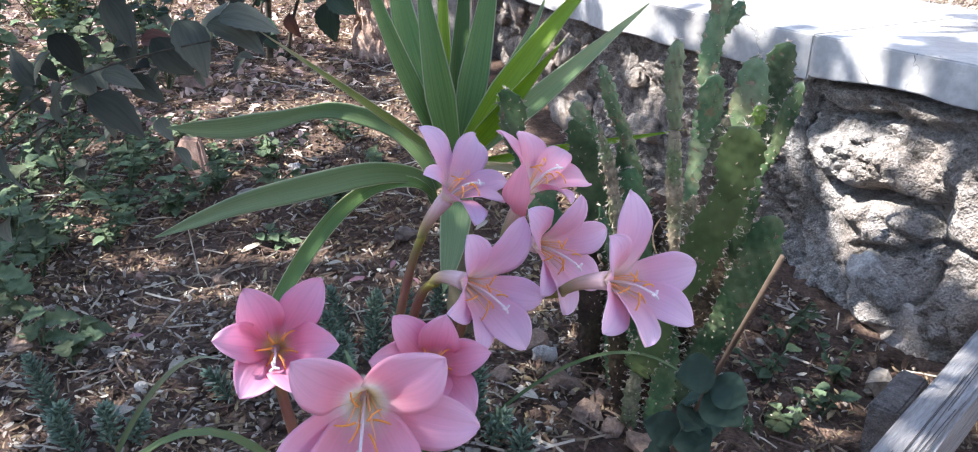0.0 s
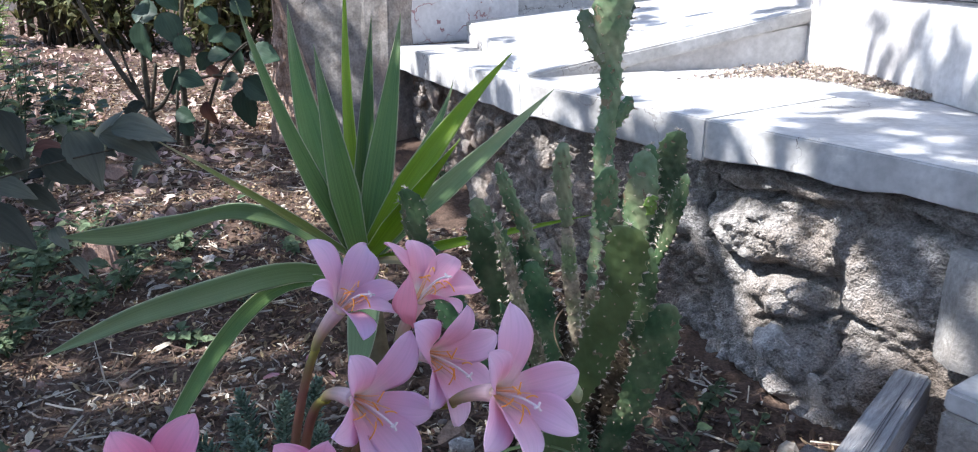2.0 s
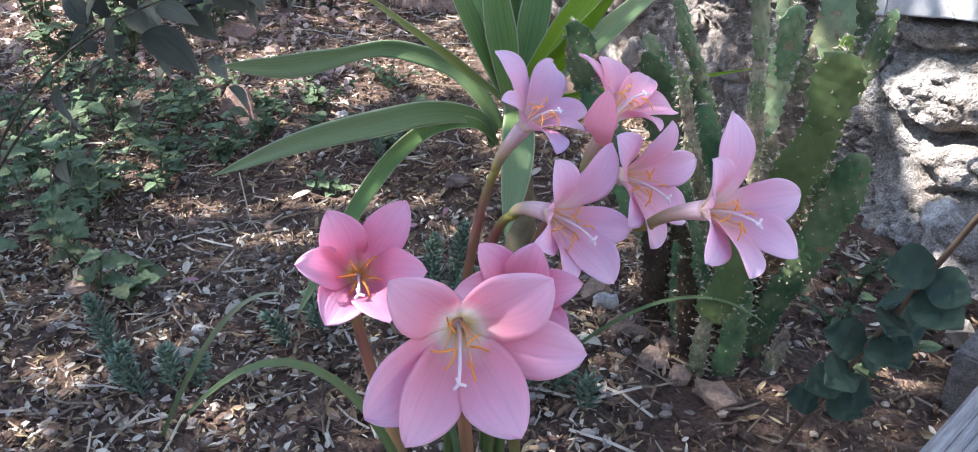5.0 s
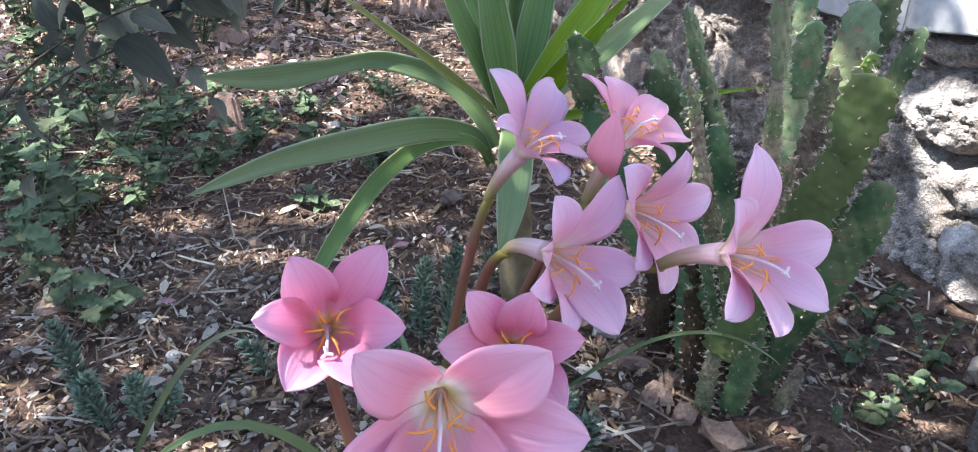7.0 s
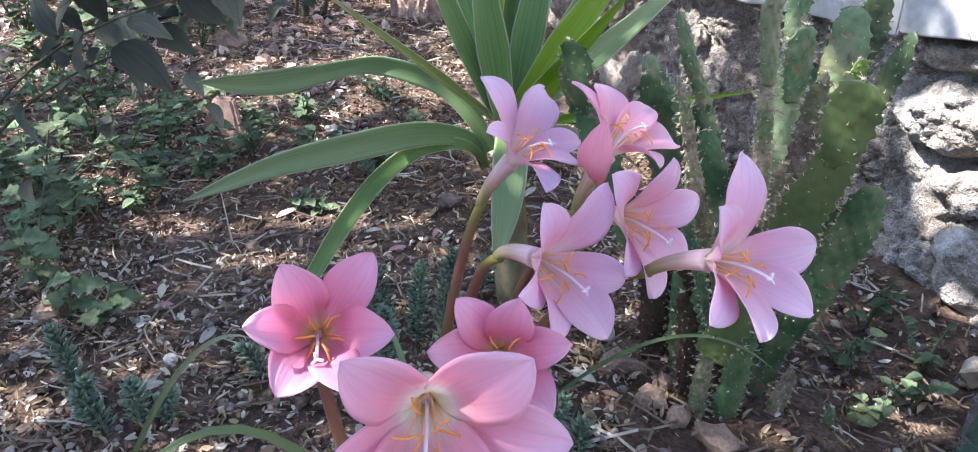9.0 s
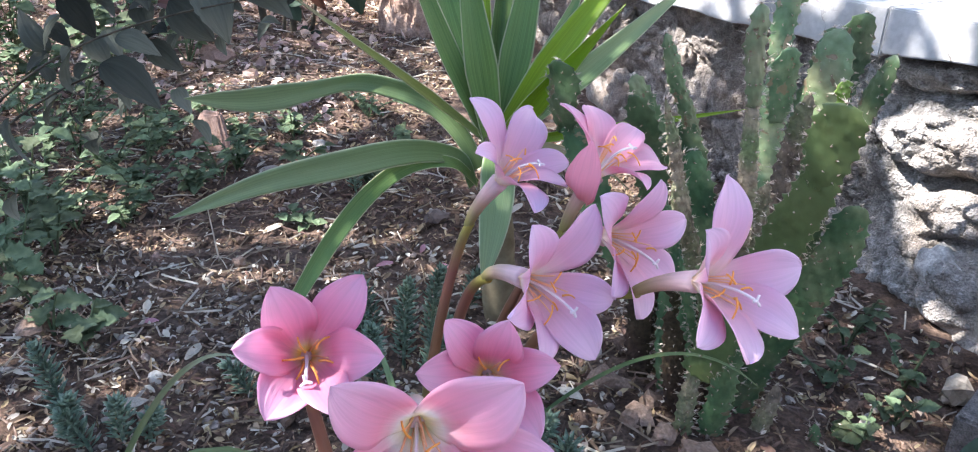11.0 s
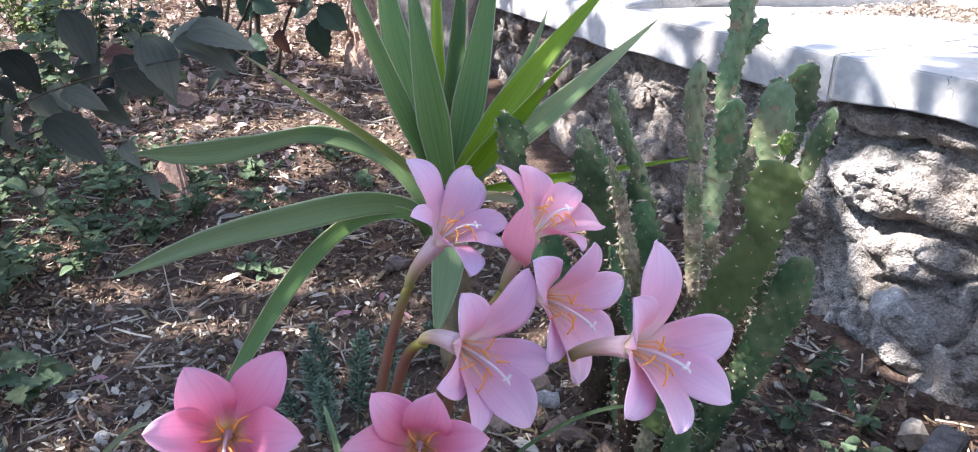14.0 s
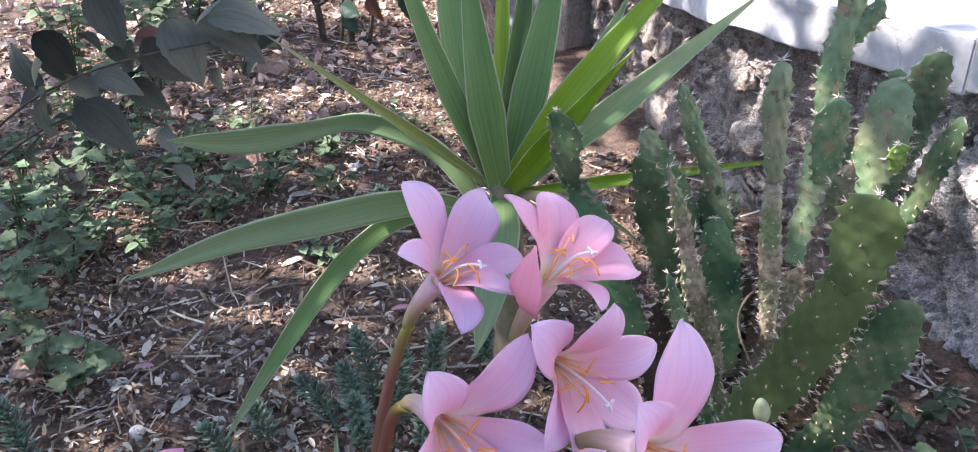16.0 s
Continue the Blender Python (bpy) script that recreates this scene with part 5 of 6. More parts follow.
    dens += 0.30 * max(0.0, 1 - math.hypot((fx + 0.05) / 0.60, (fy - 1.15) / 0.50))
    dens -= 0.9 * max(0.0, 1 - math.hypot(fx + 1.40, fy - 2.75) / 0.45) + 1.0 * max(0.0, 1 - math.hypot(fx + 1.95, fy - 3.2) / 0.75)
    if dens < 0.0 or rnd.random() > 0.3 + 1.4 * dens:
        continue
    q = Euler((rnd.uniform(-1, 1), rnd.uniform(-1, 1), rnd.uniform(0, 6.3))).to_matrix()
    a, b, r = q @ Vector((1, 0, 0)), q @ Vector((0, 1, 0)), rnd.uniform(0.018, 0.034)
    c = Vector((x, y, z))
    n = len(vs)
    vs += [c - a * r * 1.7, c + b * r * 0.8, c + a * r * 1.7, c - b * r * 0.8]
    fs.append((n, n + 1, n + 2, n + 3))
under(tagged(new("crown", data_mesh("crown", vs, fs, SHADELEAF, None, False)), kind="stuff"), tree)

# ---- litter, stones ----
def scatter(name, count, size, material, area, seed, label, category, shape="leaf", lift=0.004, tilt=0.5, ratio=(0.3, 0.55)):
    rnd = random.Random(seed)
    vs, fs = [], []
    made = 0
    while made < count:
        x, y = rnd.uniform(area[0], area[1]), area[2] + (area[3] - area[2]) * rnd.random() ** 1.35
        rel = Vector((x, y, 0)) - BEND
        if rel.dot(INTO) > -0.03 and y < 2.0 or (x > -0.15 and y > 1.95) or (x > -0.5 and y > 2.55) or y < area[2] or x > 0.9 and y > 1:
            continue
        if x > 0.30 and y < 1.35 and rnd.random() < (0.85 if "pale" in name or name == "straw" else 0.45):
            continue
        bare = 0.30 * max(0.0, 1 - math.hypot((x + 0.12) / 0.50, (y - 1.22) / 0.40))
        if noise.noise((x * 4, y * 4, seed)) + 0.5 * noise.noise((x * 13, y * 13, seed + 3)) + rnd.uniform(-0.5, 0.5) < -0.25 + bare:
            continue
        made += 1
        r = size * rnd.uniform(0.35, 1.0) ** 1.4
        q = Euler((rnd.gauss(0, tilt), rnd.gauss(0, tilt), rnd.uniform(0, 6.3))).to_matrix()
        c = Vector((x, y, ground_z(x, y) + lift + rnd.random() * 0.006))
        n = len(vs)
        k = rnd.uniform(*ratio)
        if shape == "leaf":
            bend = rnd.uniform(-0.5, 0.5)
            for u, v in ((-1, 0), (-0.4, -1), (0.45, -0.8), (1, 0), (0.45, 0.8), (-0.4, 1), (0, 0)):
                vs.append(c + q @ Vector((u * r, v * r * k, (bend * u * u + 0.25 * abs(v)) * r * 0.6)))
            fs += [(n, n + 1, n + 6), (n + 1, n + 2, n + 6), (n + 2, n + 3, n + 6), (n + 3, n + 4, n + 6), (n + 4, n + 5, n + 6), (n + 5, n, n + 6)]
        elif shape == "twig":
            t, bend = r * 0.03 + 0.0005, rnd.uniform(-0.25, 0.25)
            for u in (-1, 0, 1):
                for v, h in ((-1, -0.6), (1, -0.6), (0, 1)):
                    vs.append(c + q @ Vector((u * r, v * t + bend * r * (1 - u * u), h * t)))
            for j in (0, 3):
                fs += [(n + j, n + j + 1, n + j + 4, n + j + 3), (n + j + 1, n + j + 2, n + j + 5, n + j + 4), (n + j + 2, n + j, n + j + 3, n + j + 5)]
        else:
            pts = []
            for a in range(6):
                an = a * math.pi / 3
                pts.append(Vector((math.cos(an), math.sin(an), 0)) * rnd.uniform(0.7, 1.15))
            for h, s in ((-0.4, 0.8), (0.3, 1.0), (0.75, 0.5)):
                for p in pts:
                    vs.append(c + q @ Vector((p.x * r * s * rnd.uniform(0.9, 1.1), p.y * r * s * 0.8, h * r * 0.7)))
            for j in (0, 6):
                for a in range(6):
                    fs.append((n + j + a, n + j + (a + 1) % 6, n + j + 6 + (a + 1) % 6, n + j + 6 + a))
            fs.append(tuple(n + 12 + a for a in range(6)))
    ob = new(name, data_mesh(name, vs, fs, material, None, shape == "pebble" and False))
    return tagged(ob, label, category, kind="stuff")


AREA = (-2.0, 1.15, 0.45, 3.7)
scatter("dry_leaves", 17000, 0.0145, LITTER, AREA, 1, "brown dry leaves and bark chips strewn over the soil", "leaf litter", ratio=(0.14, 0.38))
scatter("pale_leaves", 3600, 0.0135, PALELITTER, AREA, 2, "bleached grey-white dead leaves on the soil", "leaf litter", ratio=(0.16, 0.36))
scatter("twigs", 7000, 0.034, TWIG, AREA, 3, "thin dry twigs and straw lying on the soil", "twigs", "twig", tilt=0.12)
scatter("straw", 2200, 0.042, PALELITTER, AREA, 8, "pale straw stalks lying on the soil", "straw", "twig", tilt=0.15)
scatter("gravel", 5200, 0.009, PEBBLE, AREA, 4, "small pale pebbles mixed into the soil", "gravel", "pebble", 0.001, 0.3)
FAR = (-4.5, -0.4, 1.9, 6.4)
scatter("curled_leaves", 9000, 0.026, PINKLITTER, FAR, 14, "pinkish-brown curled dead leaves carpeting the far soil", "leaf litter", tilt=0.7, ratio=(0.4, 0.7))
scatter("far_twigs", 2500, 0.06, TWIG, FAR, 15, "dry twigs among the fallen leaves", "twigs", "twig", tilt=0.15)
scatter("fine_chips", 22000, 0.0075, LITTER, (-0.9, 1.0, 0.55, 2.4), 16, "fine brown chips and crumbs of leaf", "leaf litter", ratio=(0.18, 0.5))
scatter("pale_chips", 3200, 0.0085, PALELITTER, (-0.75, 0.75, 0.72, 1.45), 18, "small bleached chips and leaf scraps on the soil", "leaf litter", ratio=(0.25, 0.6))
scatter("clods", 5000, 0.013, SOIL, AREA, 5, "crumbly clods of brown earth", "soil", "pebble", 0.0, 0.5)


def rock(x, y, size, material, label, category="stone", name="garden_stone", seed=0, sink=0.3):
    bm = bmesh.new()
    blob(bm, (0, 0, 0), size, seed, 2, 0.75)
    ob = finish(name, bm, material, False)
    ob.location = (x, y, ground_z(x, y) + size[2] * (0.8 - sink))
    return tagged(ob, label, category)


shard = tagged(prism("clay_shard", [(-0.034, 0.004), (0.030, -0.008), (0.036, 0.006), (0.016, 0.016), (-0.030, 0.018)], -0.02, 0.072, CLAY, 0.005, 0.006, 0.0, 0.012), "broken reddish clay shard standing in the soil", "tile shard")
for v in shard.data.vertices:
    k = max(0.0, v.co.z) / 0.072
    v.co.x *= 1.3 * (1 - 0.45 * k * k)
    v.co.y += 0.02 * k
shard.location = (-0.575, 1.70, ground_z(-0.575, 1.70))
rock(-0.349, 1.755, (0.020, 0.016, 0.013), STONE, "grey pebble on the soil", seed=2)
rock(-0.312, 1.315, (0.019, 0.014, 0.011), TAN, "pale beige stone on the soil", seed=3)
rock(-0.033, 1.507, (0.022, 0.016, 0.013), PEBBLE, "pale grey stone below the yucca", seed=4)
rock(-0.444, 1.292, (0.014, 0.012, 0.010), CLAY, "small ochre stone on the soil", seed=5)
rock(0.247, 1.189, (0.024, 0.018, 0.016), TAN, "tan stone beside the cactus", seed=6)
rock(0.292, 1.101, (0.026, 0.018, 0.015), TAN, "reddish stone beside the cactus", seed=7)
rock(0.205, 1.10, (0.018, 0.018, 0.012), TAN, "reddish stone near the lilies", seed=8)
rock(-0.46, 1.045, (0.026, 0.018, 0.018), TAN, "flat reddish stone under the weeds", seed=9)
rock(0.40, 0.985, (0.030, 0.022, 0.018), TAN, "pale rough stone at the cactus foot", seed=10)
rock(0.705, 1.165, (0.018, 0.016, 0.026), PEBBLE, "brownish stone against the wall foot", seed=11)
rock(0.36, 1.01, (0.014, 0.012, 0.010), TAN, "small pale stone at the cactus foot", seed=12)
rock(-0.85, 2.25, (0.05, 0.04, 0.03), CLAY, "brown lump of earth under the rose", seed=13)

rock(0.330, 1.035, (0.020, 0.016, 0.014), TAN, "warm tan stone near the cactus", seed=14)
rock(0.345, 1.075, (0.014, 0.013, 0.010), TAN, "small tan stone near the cactus", seed=15)
rock(0.262, 1.165, (0.019, 0.015, 0.013), STONE, "whitish grey stone behind the lilies", seed=16)

# fallen leaves, snail shells, withered petals and a dry stalk that can be told apart
def fallen_leaf(x, y, turn, size, material, label, roll=0.2):
    pts = [Vector((-0.5, 0, 0.02)), Vector((0, 0, 0.10)), Vector((0.5, 0, 0.05))]
    me = strip_mesh("fallen_leaf", pts, 0.34, material, (0, 0.1, 1), lambda s: math.sin(math.pi * min(1.0, s * 0.94 + 0.06)) ** 0.8, 0.35, 6, 14, 0.02, 0.2, 0.2, x * 9)
    ob = new("fallen_leaf", me)
    ob.matrix_world = Matrix.Translation((x, y, ground_z(x, y) + 0.008)) @ Euler((roll, -0.1, turn)).to_matrix().to_4x4() @ Matrix.Scale(size, 4)
    return tagged(ob, label, "dead leaf", "fallen leaves")


for x, y, turn, size, roll in ((-0.235, 1.05, 1.4, 0.034, 0.5), (-0.250, 0.93, 0.6, 0.050, 0.3), (-0.155, 1.07, 0.5, 0.032, 0.2), (0.250, 1.055, -0.6, 0.040, 0.3), (0.585, 1.09, 1.0, 0.034, 0.6), (-0.19, 1.22, 2.4, 0.036, 0.2), (-0.135, 1.395, 0.3, 0.032, 0.2), (-0.36, 1.14, 2.0, 0.034, 0.2), (-0.30, 1.42, 0.9, 0.04, 0.1), (-0.06, 1.12, 2.7, 0.030, 0.3), (-0.40, 1.62, 0.2, 0.045, 0.3), (0.10, 1.55, 1.2, 0.04, 0.2)):
    fallen_leaf(x, y, turn, size, PALELITTER, "bleached grey-white fallen leaf on the soil", roll)
for x, y, turn, size in ((-0.075, 1.345, 0.4, 0.030), (-0.03, 1.40, 1.6, 0.026), (-0.33, 1.10, 0.2, 0.028), (0.02, 1.36, 2.4, 0.024)):
    fallen_leaf(x, y, turn, size, WITHERED, "withered dull pink petal on the soil", 0.3)


def snail_shell(x, y, r, turn):
    """An empty shell: a tube wound in a rising spiral that widens to its mouth."""
    seg, steps, vs, fs = 9, 44, [], []
    for i in range(steps + 1):
        s = i / steps
        a, rad = s * 5.2 * math.pi, r * (0.06 + 0.62 * s ** 1.3)
        c = Vector((math.cos(a) * rad, math.sin(a) * rad, r * 0.75 * (1 - s)))
        o = Vector((math.cos(a), math.sin(a), 0))
        t = r * (0.05 + 0.36 * s ** 1.2)
        for k in range(seg):
            b = 2 * math.pi * k / seg
            vs.append(c + (o * math.cos(b) + Vector((0, 0, 1)) * math.sin(b)) * t)
    for i in range(steps):
        for k in range(seg):
            a, b = i * seg + k, i * seg + (k + 1) % seg
            fs.append((a, b, b + seg, a + seg))
    ob = new("snail_shell", data_mesh("snail_shell", vs, fs, SHELL))
    ob.matrix_world = Matrix.Translation((x, y, ground_z(x, y) + r * 0.3)) @ Euler((0.5, -0.3, turn)).to_matrix().to_4x4()
    return tagged(ob, "empty whitish snail shell lying on the soil", "snail shell", "snail shells")


for x, y, r, turn in ((-0.475, 1.115, 0.012, 0.4), (-0.255, 0.995, 0.011, 2.0), (-0.225, 0.99, 0.008, 4.0), (-0.42, 1.09, 0.008, 1.0)):
    snail_shell(x, y, r, turn)
dry = thing("dry_stalk", (-0.343, 1.31, ground_z(-0.343, 1.31)), "thin pale dry grass stalk with bare roots", "dry stalk")
dz = ground_z(-0.343, 1.31)
under(new("stem", tube_mesh("stem", [(-0.343, 1.31, dz + 0.004), (-0.350, 1.315, dz + 0.05), (-0.352, 1.312, dz + 0.10)], 0.0016, 0.0008, PALELITTER, 6, 10)), dry)
for k in range(6):
    a = k * 1.05 + 0.3
    e = Vector((-0.343 + math.cos(a) * 0.028, 1.31 + math.sin(a) * 0.022, dz + 0.001))
    under(new("root", tube_mesh("root", [(-0.343, 1.31, dz + 0.012), ((e.x - 0.343) / 2, (e.y + 1.31) / 2, dz + 0.014), e], 0.0011, 0.0006, PALELITTER, 5, 7)), dry)

# ---- sedum ----
def sedum(x, y, height, lean, seed):
    z = ground_z(x, y)
    th = thing("sedum", (x, y, z), "grey-green spruce-leaved sedum sprig", "succulent", "sedum sprigs")
    rnd = random.Random(seed)
    lx, ly = lean
    pts = [Vector((x, y, z - 0.005)), Vector((x + lx * 0.3, y + ly * 0.3, z + height * 0.6)), Vector((x + lx, y + ly, z + height))]
    under(new("stem", tube_mesh("stem", pts, 0.0025, 0.0015, SEDUM, 6, 8)), th)
    vs, fs = [], []
    count = int(height / 0.0011)
    for k in range(count):
        s = 0.12 + 0.88 * k / count
        c = bez(pts, s)
        d = (bez(pts, min(1, s + 0.02)) - bez(pts, s - 0.02)).normalized()
        a = k * 2.4
        side = Matrix.Rotation(a, 3, d) @ d.orthogonal().normalized()
        up = 0.75 + 0.9 * max(0, s - 0.7) / 0.3 + rnd.uniform(-0.15, 0.15)
        v = (side + d * up).normalized()
        ln = (0.022 if s < 0.75 else 0.022 - 0.011 * (s - 0.75) / 0.25) * rnd.uniform(0.8, 1.15)
        x1, y1 = v.cross(d).normalized() * 0.0027, v.cross(v.cross(d)).normalized() * 0.0016
        n = len(vs)
        m = c + v * ln * 0.62
        vs += [c, m + x1, m + y1, m - x1, m - y1, c + v * ln]
        for i in range(4):
            p, q = n + 1 + i, n + 1 + (i + 1) % 4
            fs += [(n, p, q), (p, n + 5, q)]
    under(tagged(new("leaves", data_mesh("leaves", vs, fs, SEDUM)), kind="stuff"), th)


for i, (x, y, h, lx, ly) in enumerate(((-0.30, 0.895, 0.11, -0.02, 0.0), (-0.285, 0.875, 0.07, 0.02, -0.01), (-0.225, 0.885, 0.065, 0.01, -0.01), (-0.255, 0.87, 0.06, -0.01, -0.02), (-0.20, 0.895, 0.05, 0.02, -0.01), (-0.10, 1.03, 0.07, 0.0, -0.02), (-0.125, 0.99, 0.05, -0.02, -0.01), (-0.01, 1.09, 0.10, -0.01, -0.02), (0.03, 1.10, 0.13, 0.015, -0.01), (-0.04, 1.08, 0.08, -0.03, -0.02), (0.055, 1.13, 0.13, 0.02, 0.0), (0.01, 1.05, 0.10, 0.01, -0.03), (0.07, 1.07, 0.10, 0.03, -0.01), (-0.02, 1.14, 0.10, -0.02, 0.0), (0.20, 0.98, 0.11, 0.0, -0.01), (0.185, 0.95, 0.07, -0.02, -0.02), (0.22, 0.96, 0.06, 0.02, -0.02), (0.26, 0.93, 0.04, 0.0, 0.0), (-0.21, 1.58, 0.07, 0.0, -0.01), (-0.18, 1.60, 0.06, 0.02, 0.0), (0.08, 1.26, 0.07, 0.02, -0.02))):
    sedum(x, y, h, (lx, ly), i)

# ---- leaves for roses, weeds and hedge ----
def leaf_mesh(name, material, length=0.055, width=0.036, fold=0.35, droop=0.25, serrate=0.05, lobes=0.0):
    """An oval leaf with a midrib fold, toothed edge and drooping tip, its stalk at the origin, pointing along +x."""
    nu, nv = 6, 24 if lobes else 14
    vs, fs, uv = [], [], []
    for j in range(nv + 1):
        s = j / nv
        w = width * 0.5 * max(0.02, math.sin(math.pi * s ** 0.8)) ** 0.85 * (1 - lobes * math.cos(s * 6 * math.pi))
        for i in range(nu + 1):
            u = i / nu * 2 - 1
            ww = w * (1 + serrate * (1 if j % 2 else -1) * (abs(u) > 0.99))
            vs.append((length * s, u * ww, abs(u) * w * fold - droop * length * s * s + 0.002 * noise.noise((s * 5, u * 2, 1)) + 0.0005 * math.sin(s * 30 - abs(u) * 5)))
            uv.append((i / nu, s))
    for j in range(nv):
        for i in range(nu):
            a = j * (nu + 1) + i
            fs.append((a, a + 1, a + nu + 2, a + nu + 1))
    return data_mesh(name, vs, fs, material, uv)


DUSTY_MESH = [leaf_mesh("leaf", DUSTYLEAF, 0.058, 0.038, 0.5, 0.35, 0.04), leaf_mesh("leaf", DUSTYLEAF, 0.050, 0.034, 0.35, 0.5, 0.04), leaf_mesh("leaf", DUSTYLEAF, 0.064, 0.038, 0.6, 0.25, 0.04)]
ROSE_MESH = [leaf_mesh("leaf", ROSELEAF, 0.056, 0.045, 0.2), leaf_mesh("leaf", ROSELEAF, 0.048, 0.040, 0.15, 0.3), leaf_mesh("leaf", ROSELEAF, 0.062, 0.047, 0.25, 0.15)]
RED_MESH = leaf_mesh("leaf", REDLEAF, 0.055, 0.034, 0.6, 0.5)


def put_leaf(th, mesh, at, way, up=(0, 0, 1), size=1.0):
    way = Vector(way).normalized()
    y = Vector(up).cross(way).normalized()
    z = way.cross(y)
    ob = new("leaf", mesh)
    ob.matrix_world = Matrix.Translation(at) @ Matrix((way, y, z)).transposed().to_4x4() @ Matrix.Diagonal((size, size, size, 1))
    m = ob.matrix_world.copy()
    ob.parent = th
    ob.matrix_parent_inverse = Matrix.Translation(th.location).inverted()
    ob.matrix_basis = m
    return ob


rose_far = thing("rose_bush", (-0.79, 2.54, ground_z(-0.79, 2.54)), "leggy rose bush with large dark green leaves on branching canes", "rose bush", "rose bushes")
for pts, r0, r1 in (
        ([(-0.86, 2.58, -0.02), (-0.845, 2.55, 0.16), (-0.857, 2.535, 0.292)], 0.013, 0.010), ([(-0.857, 2.535, 0.285), (-0.955, 2.535, 0.427), (-1.04, 2.535, 0.614), (-1.08, 2.55, 0.75)], 0.009, 0.004),
        ([(-0.857, 2.535, 0.285), (-0.859, 2.535, 0.445), (-0.843, 2.535, 0.613), (-0.85, 2.54, 0.78)], 0.009, 0.005), ([(-0.860, 2.535, 0.290), (-0.91, 2.54, 0.38), (-0.935, 2.55, 0.50)], 0.006, 0.003),
        ([(-0.855, 2.535, 0.285), (-0.83, 2.53, 0.36), (-0.818, 2.535, 0.430)], 0.007, 0.005), ([(-0.855, 2.535, 0.285), (-0.80, 2.53, 0.30), (-0.789, 2.535, 0.344), (-0.75, 2.53, 0.41)], 0.007, 0.003),
        ([(-0.768, 2.535, -0.02), (-0.745, 2.535, 0.278), (-0.738, 2.535, 0.42), (-0.734, 2.535, 0.55), (-0.69, 2.535, 0.70)], 0.012, 0.005), ([(-0.80, 2.531, -0.02), (-0.79, 2.535, 0.15), (-0.762, 2.535, 0.353)], 0.008, 0.004),
        ([(-0.69, 2.53, 0.19), (-0.668, 2.53, 0.32), (-0.62, 2.50, 0.43), (-0.50, 2.47, 0.50)], 0.006, 0.003), ([(-0.752, 2.535, 0.08), (-0.72, 2.535, 0.14), (-0.69, 2.53, 0.20)], 0.007, 0.006), ([(-0.738, 2.535, 0.36), (-0.66, 2.50, 0.41), (-0.57, 2.48, 0.40)], 0.006, 0.003)):
    under(new("cane", tube_mesh("cane", pts, r0, r1, BARK, 8, 18, wob=0.25)), rose_far)
rnd = random.Random(40)
# large leaves: centre, way across and up, length
for x, z, wx, wz, ln, red in (
        (-0.549, 0.299, 0.05, -1, 0.115, 0), (-0.579, 0.385, -0.9, -0.3, 0.085, 0), (-0.498, 0.364, 0.8, -0.6, 0.090, 0), (-0.694, 0.391, 0.9, -0.2, 0.075, 0), (-0.764, 0.381, -0.3, -1, 0.085, 0), (-0.566, 0.491, 0.8, -0.6, 0.080, 0),
        (-0.475, 0.462, 1, -0.15, 0.090, 0), (-0.658, 0.285, 0.2, -1, 0.075, 1), (-0.624, 0.410, 0.8, -0.4, 0.055, 1), (-0.718, 0.288, 0.8, -0.3, 0.060, 0), (-0.713, 0.249, 0.5, -0.8, 0.055, 0), (-0.675, 0.153, 0.8, -0.8, 0.080, 0), (-0.715, 0.173, -0.4, -0.8, 0.060, 0),
        (-0.670, 0.126, 0.9, -0.5, 0.060, 0), (-0.715, 0.122, -0.2, -1, 0.055, 0), (-0.822, 0.504, 0.0, -1, 0.105, 0), (-0.820, 0.581, -1, 0.1, 0.095, 0), (-0.728, 0.541, 0.5, -0.8, 0.095, 0), (-0.599, 0.465, 0.9, 0.2, 0.075, 0), (-0.654, 0.436, -0.4, -0.8, 0.070, 0),
        (-0.626, 0.567, 0.7, -0.6, 0.075, 0), (-0.520, 0.593, 0.7, -0.5, 0.080, 0), (-0.64, 0.63, -0.6, -0.5, 0.080, 0), (-0.75, 0.62, 0.4, -0.6, 0.080, 0), (-0.90, 0.66, -0.7, -0.4, 0.080, 0), (-0.60, 0.52, -0.7, -0.5, 0.06, 0), (-0.69, 0.49, 0.4, -0.8, 0.065, 0), (-0.54, 0.44, -0.3, -0.9, 0.07, 0)):
    way = Vector((wx, rnd.uniform(-0.35, 0.1), wz)).normalized()
    at = Vector((x, 2.50 + rnd.uniform(-0.05, 0.03), z)) - way * 0.5 * ln
    put_leaf(rose_far, RED_MESH if red else ROSE_MESH[rnd.randrange(3)], at, way, (rnd.uniform(-0.6, 0.6), -0.8, rnd.uniform(0.3, 0.9)), ln / 0.055)
    under(new("leaf_stalk", tube_mesh("leaf_stalk", [at, at - way * 0.015 + Vector((0, 0.012, -0.004)), at - way * 0.03 + Vector((0, 0.035, -0.014))], 0.0016, 0.0020, BARK, 5, 6)), rose_far)
rose_near = thing("rose_bush", (-0.62, 0.95, ground_z(-0.62, 0.95)), "low rose shoots with dusty dark leaves, some red", "rose bush", "rose bushes")
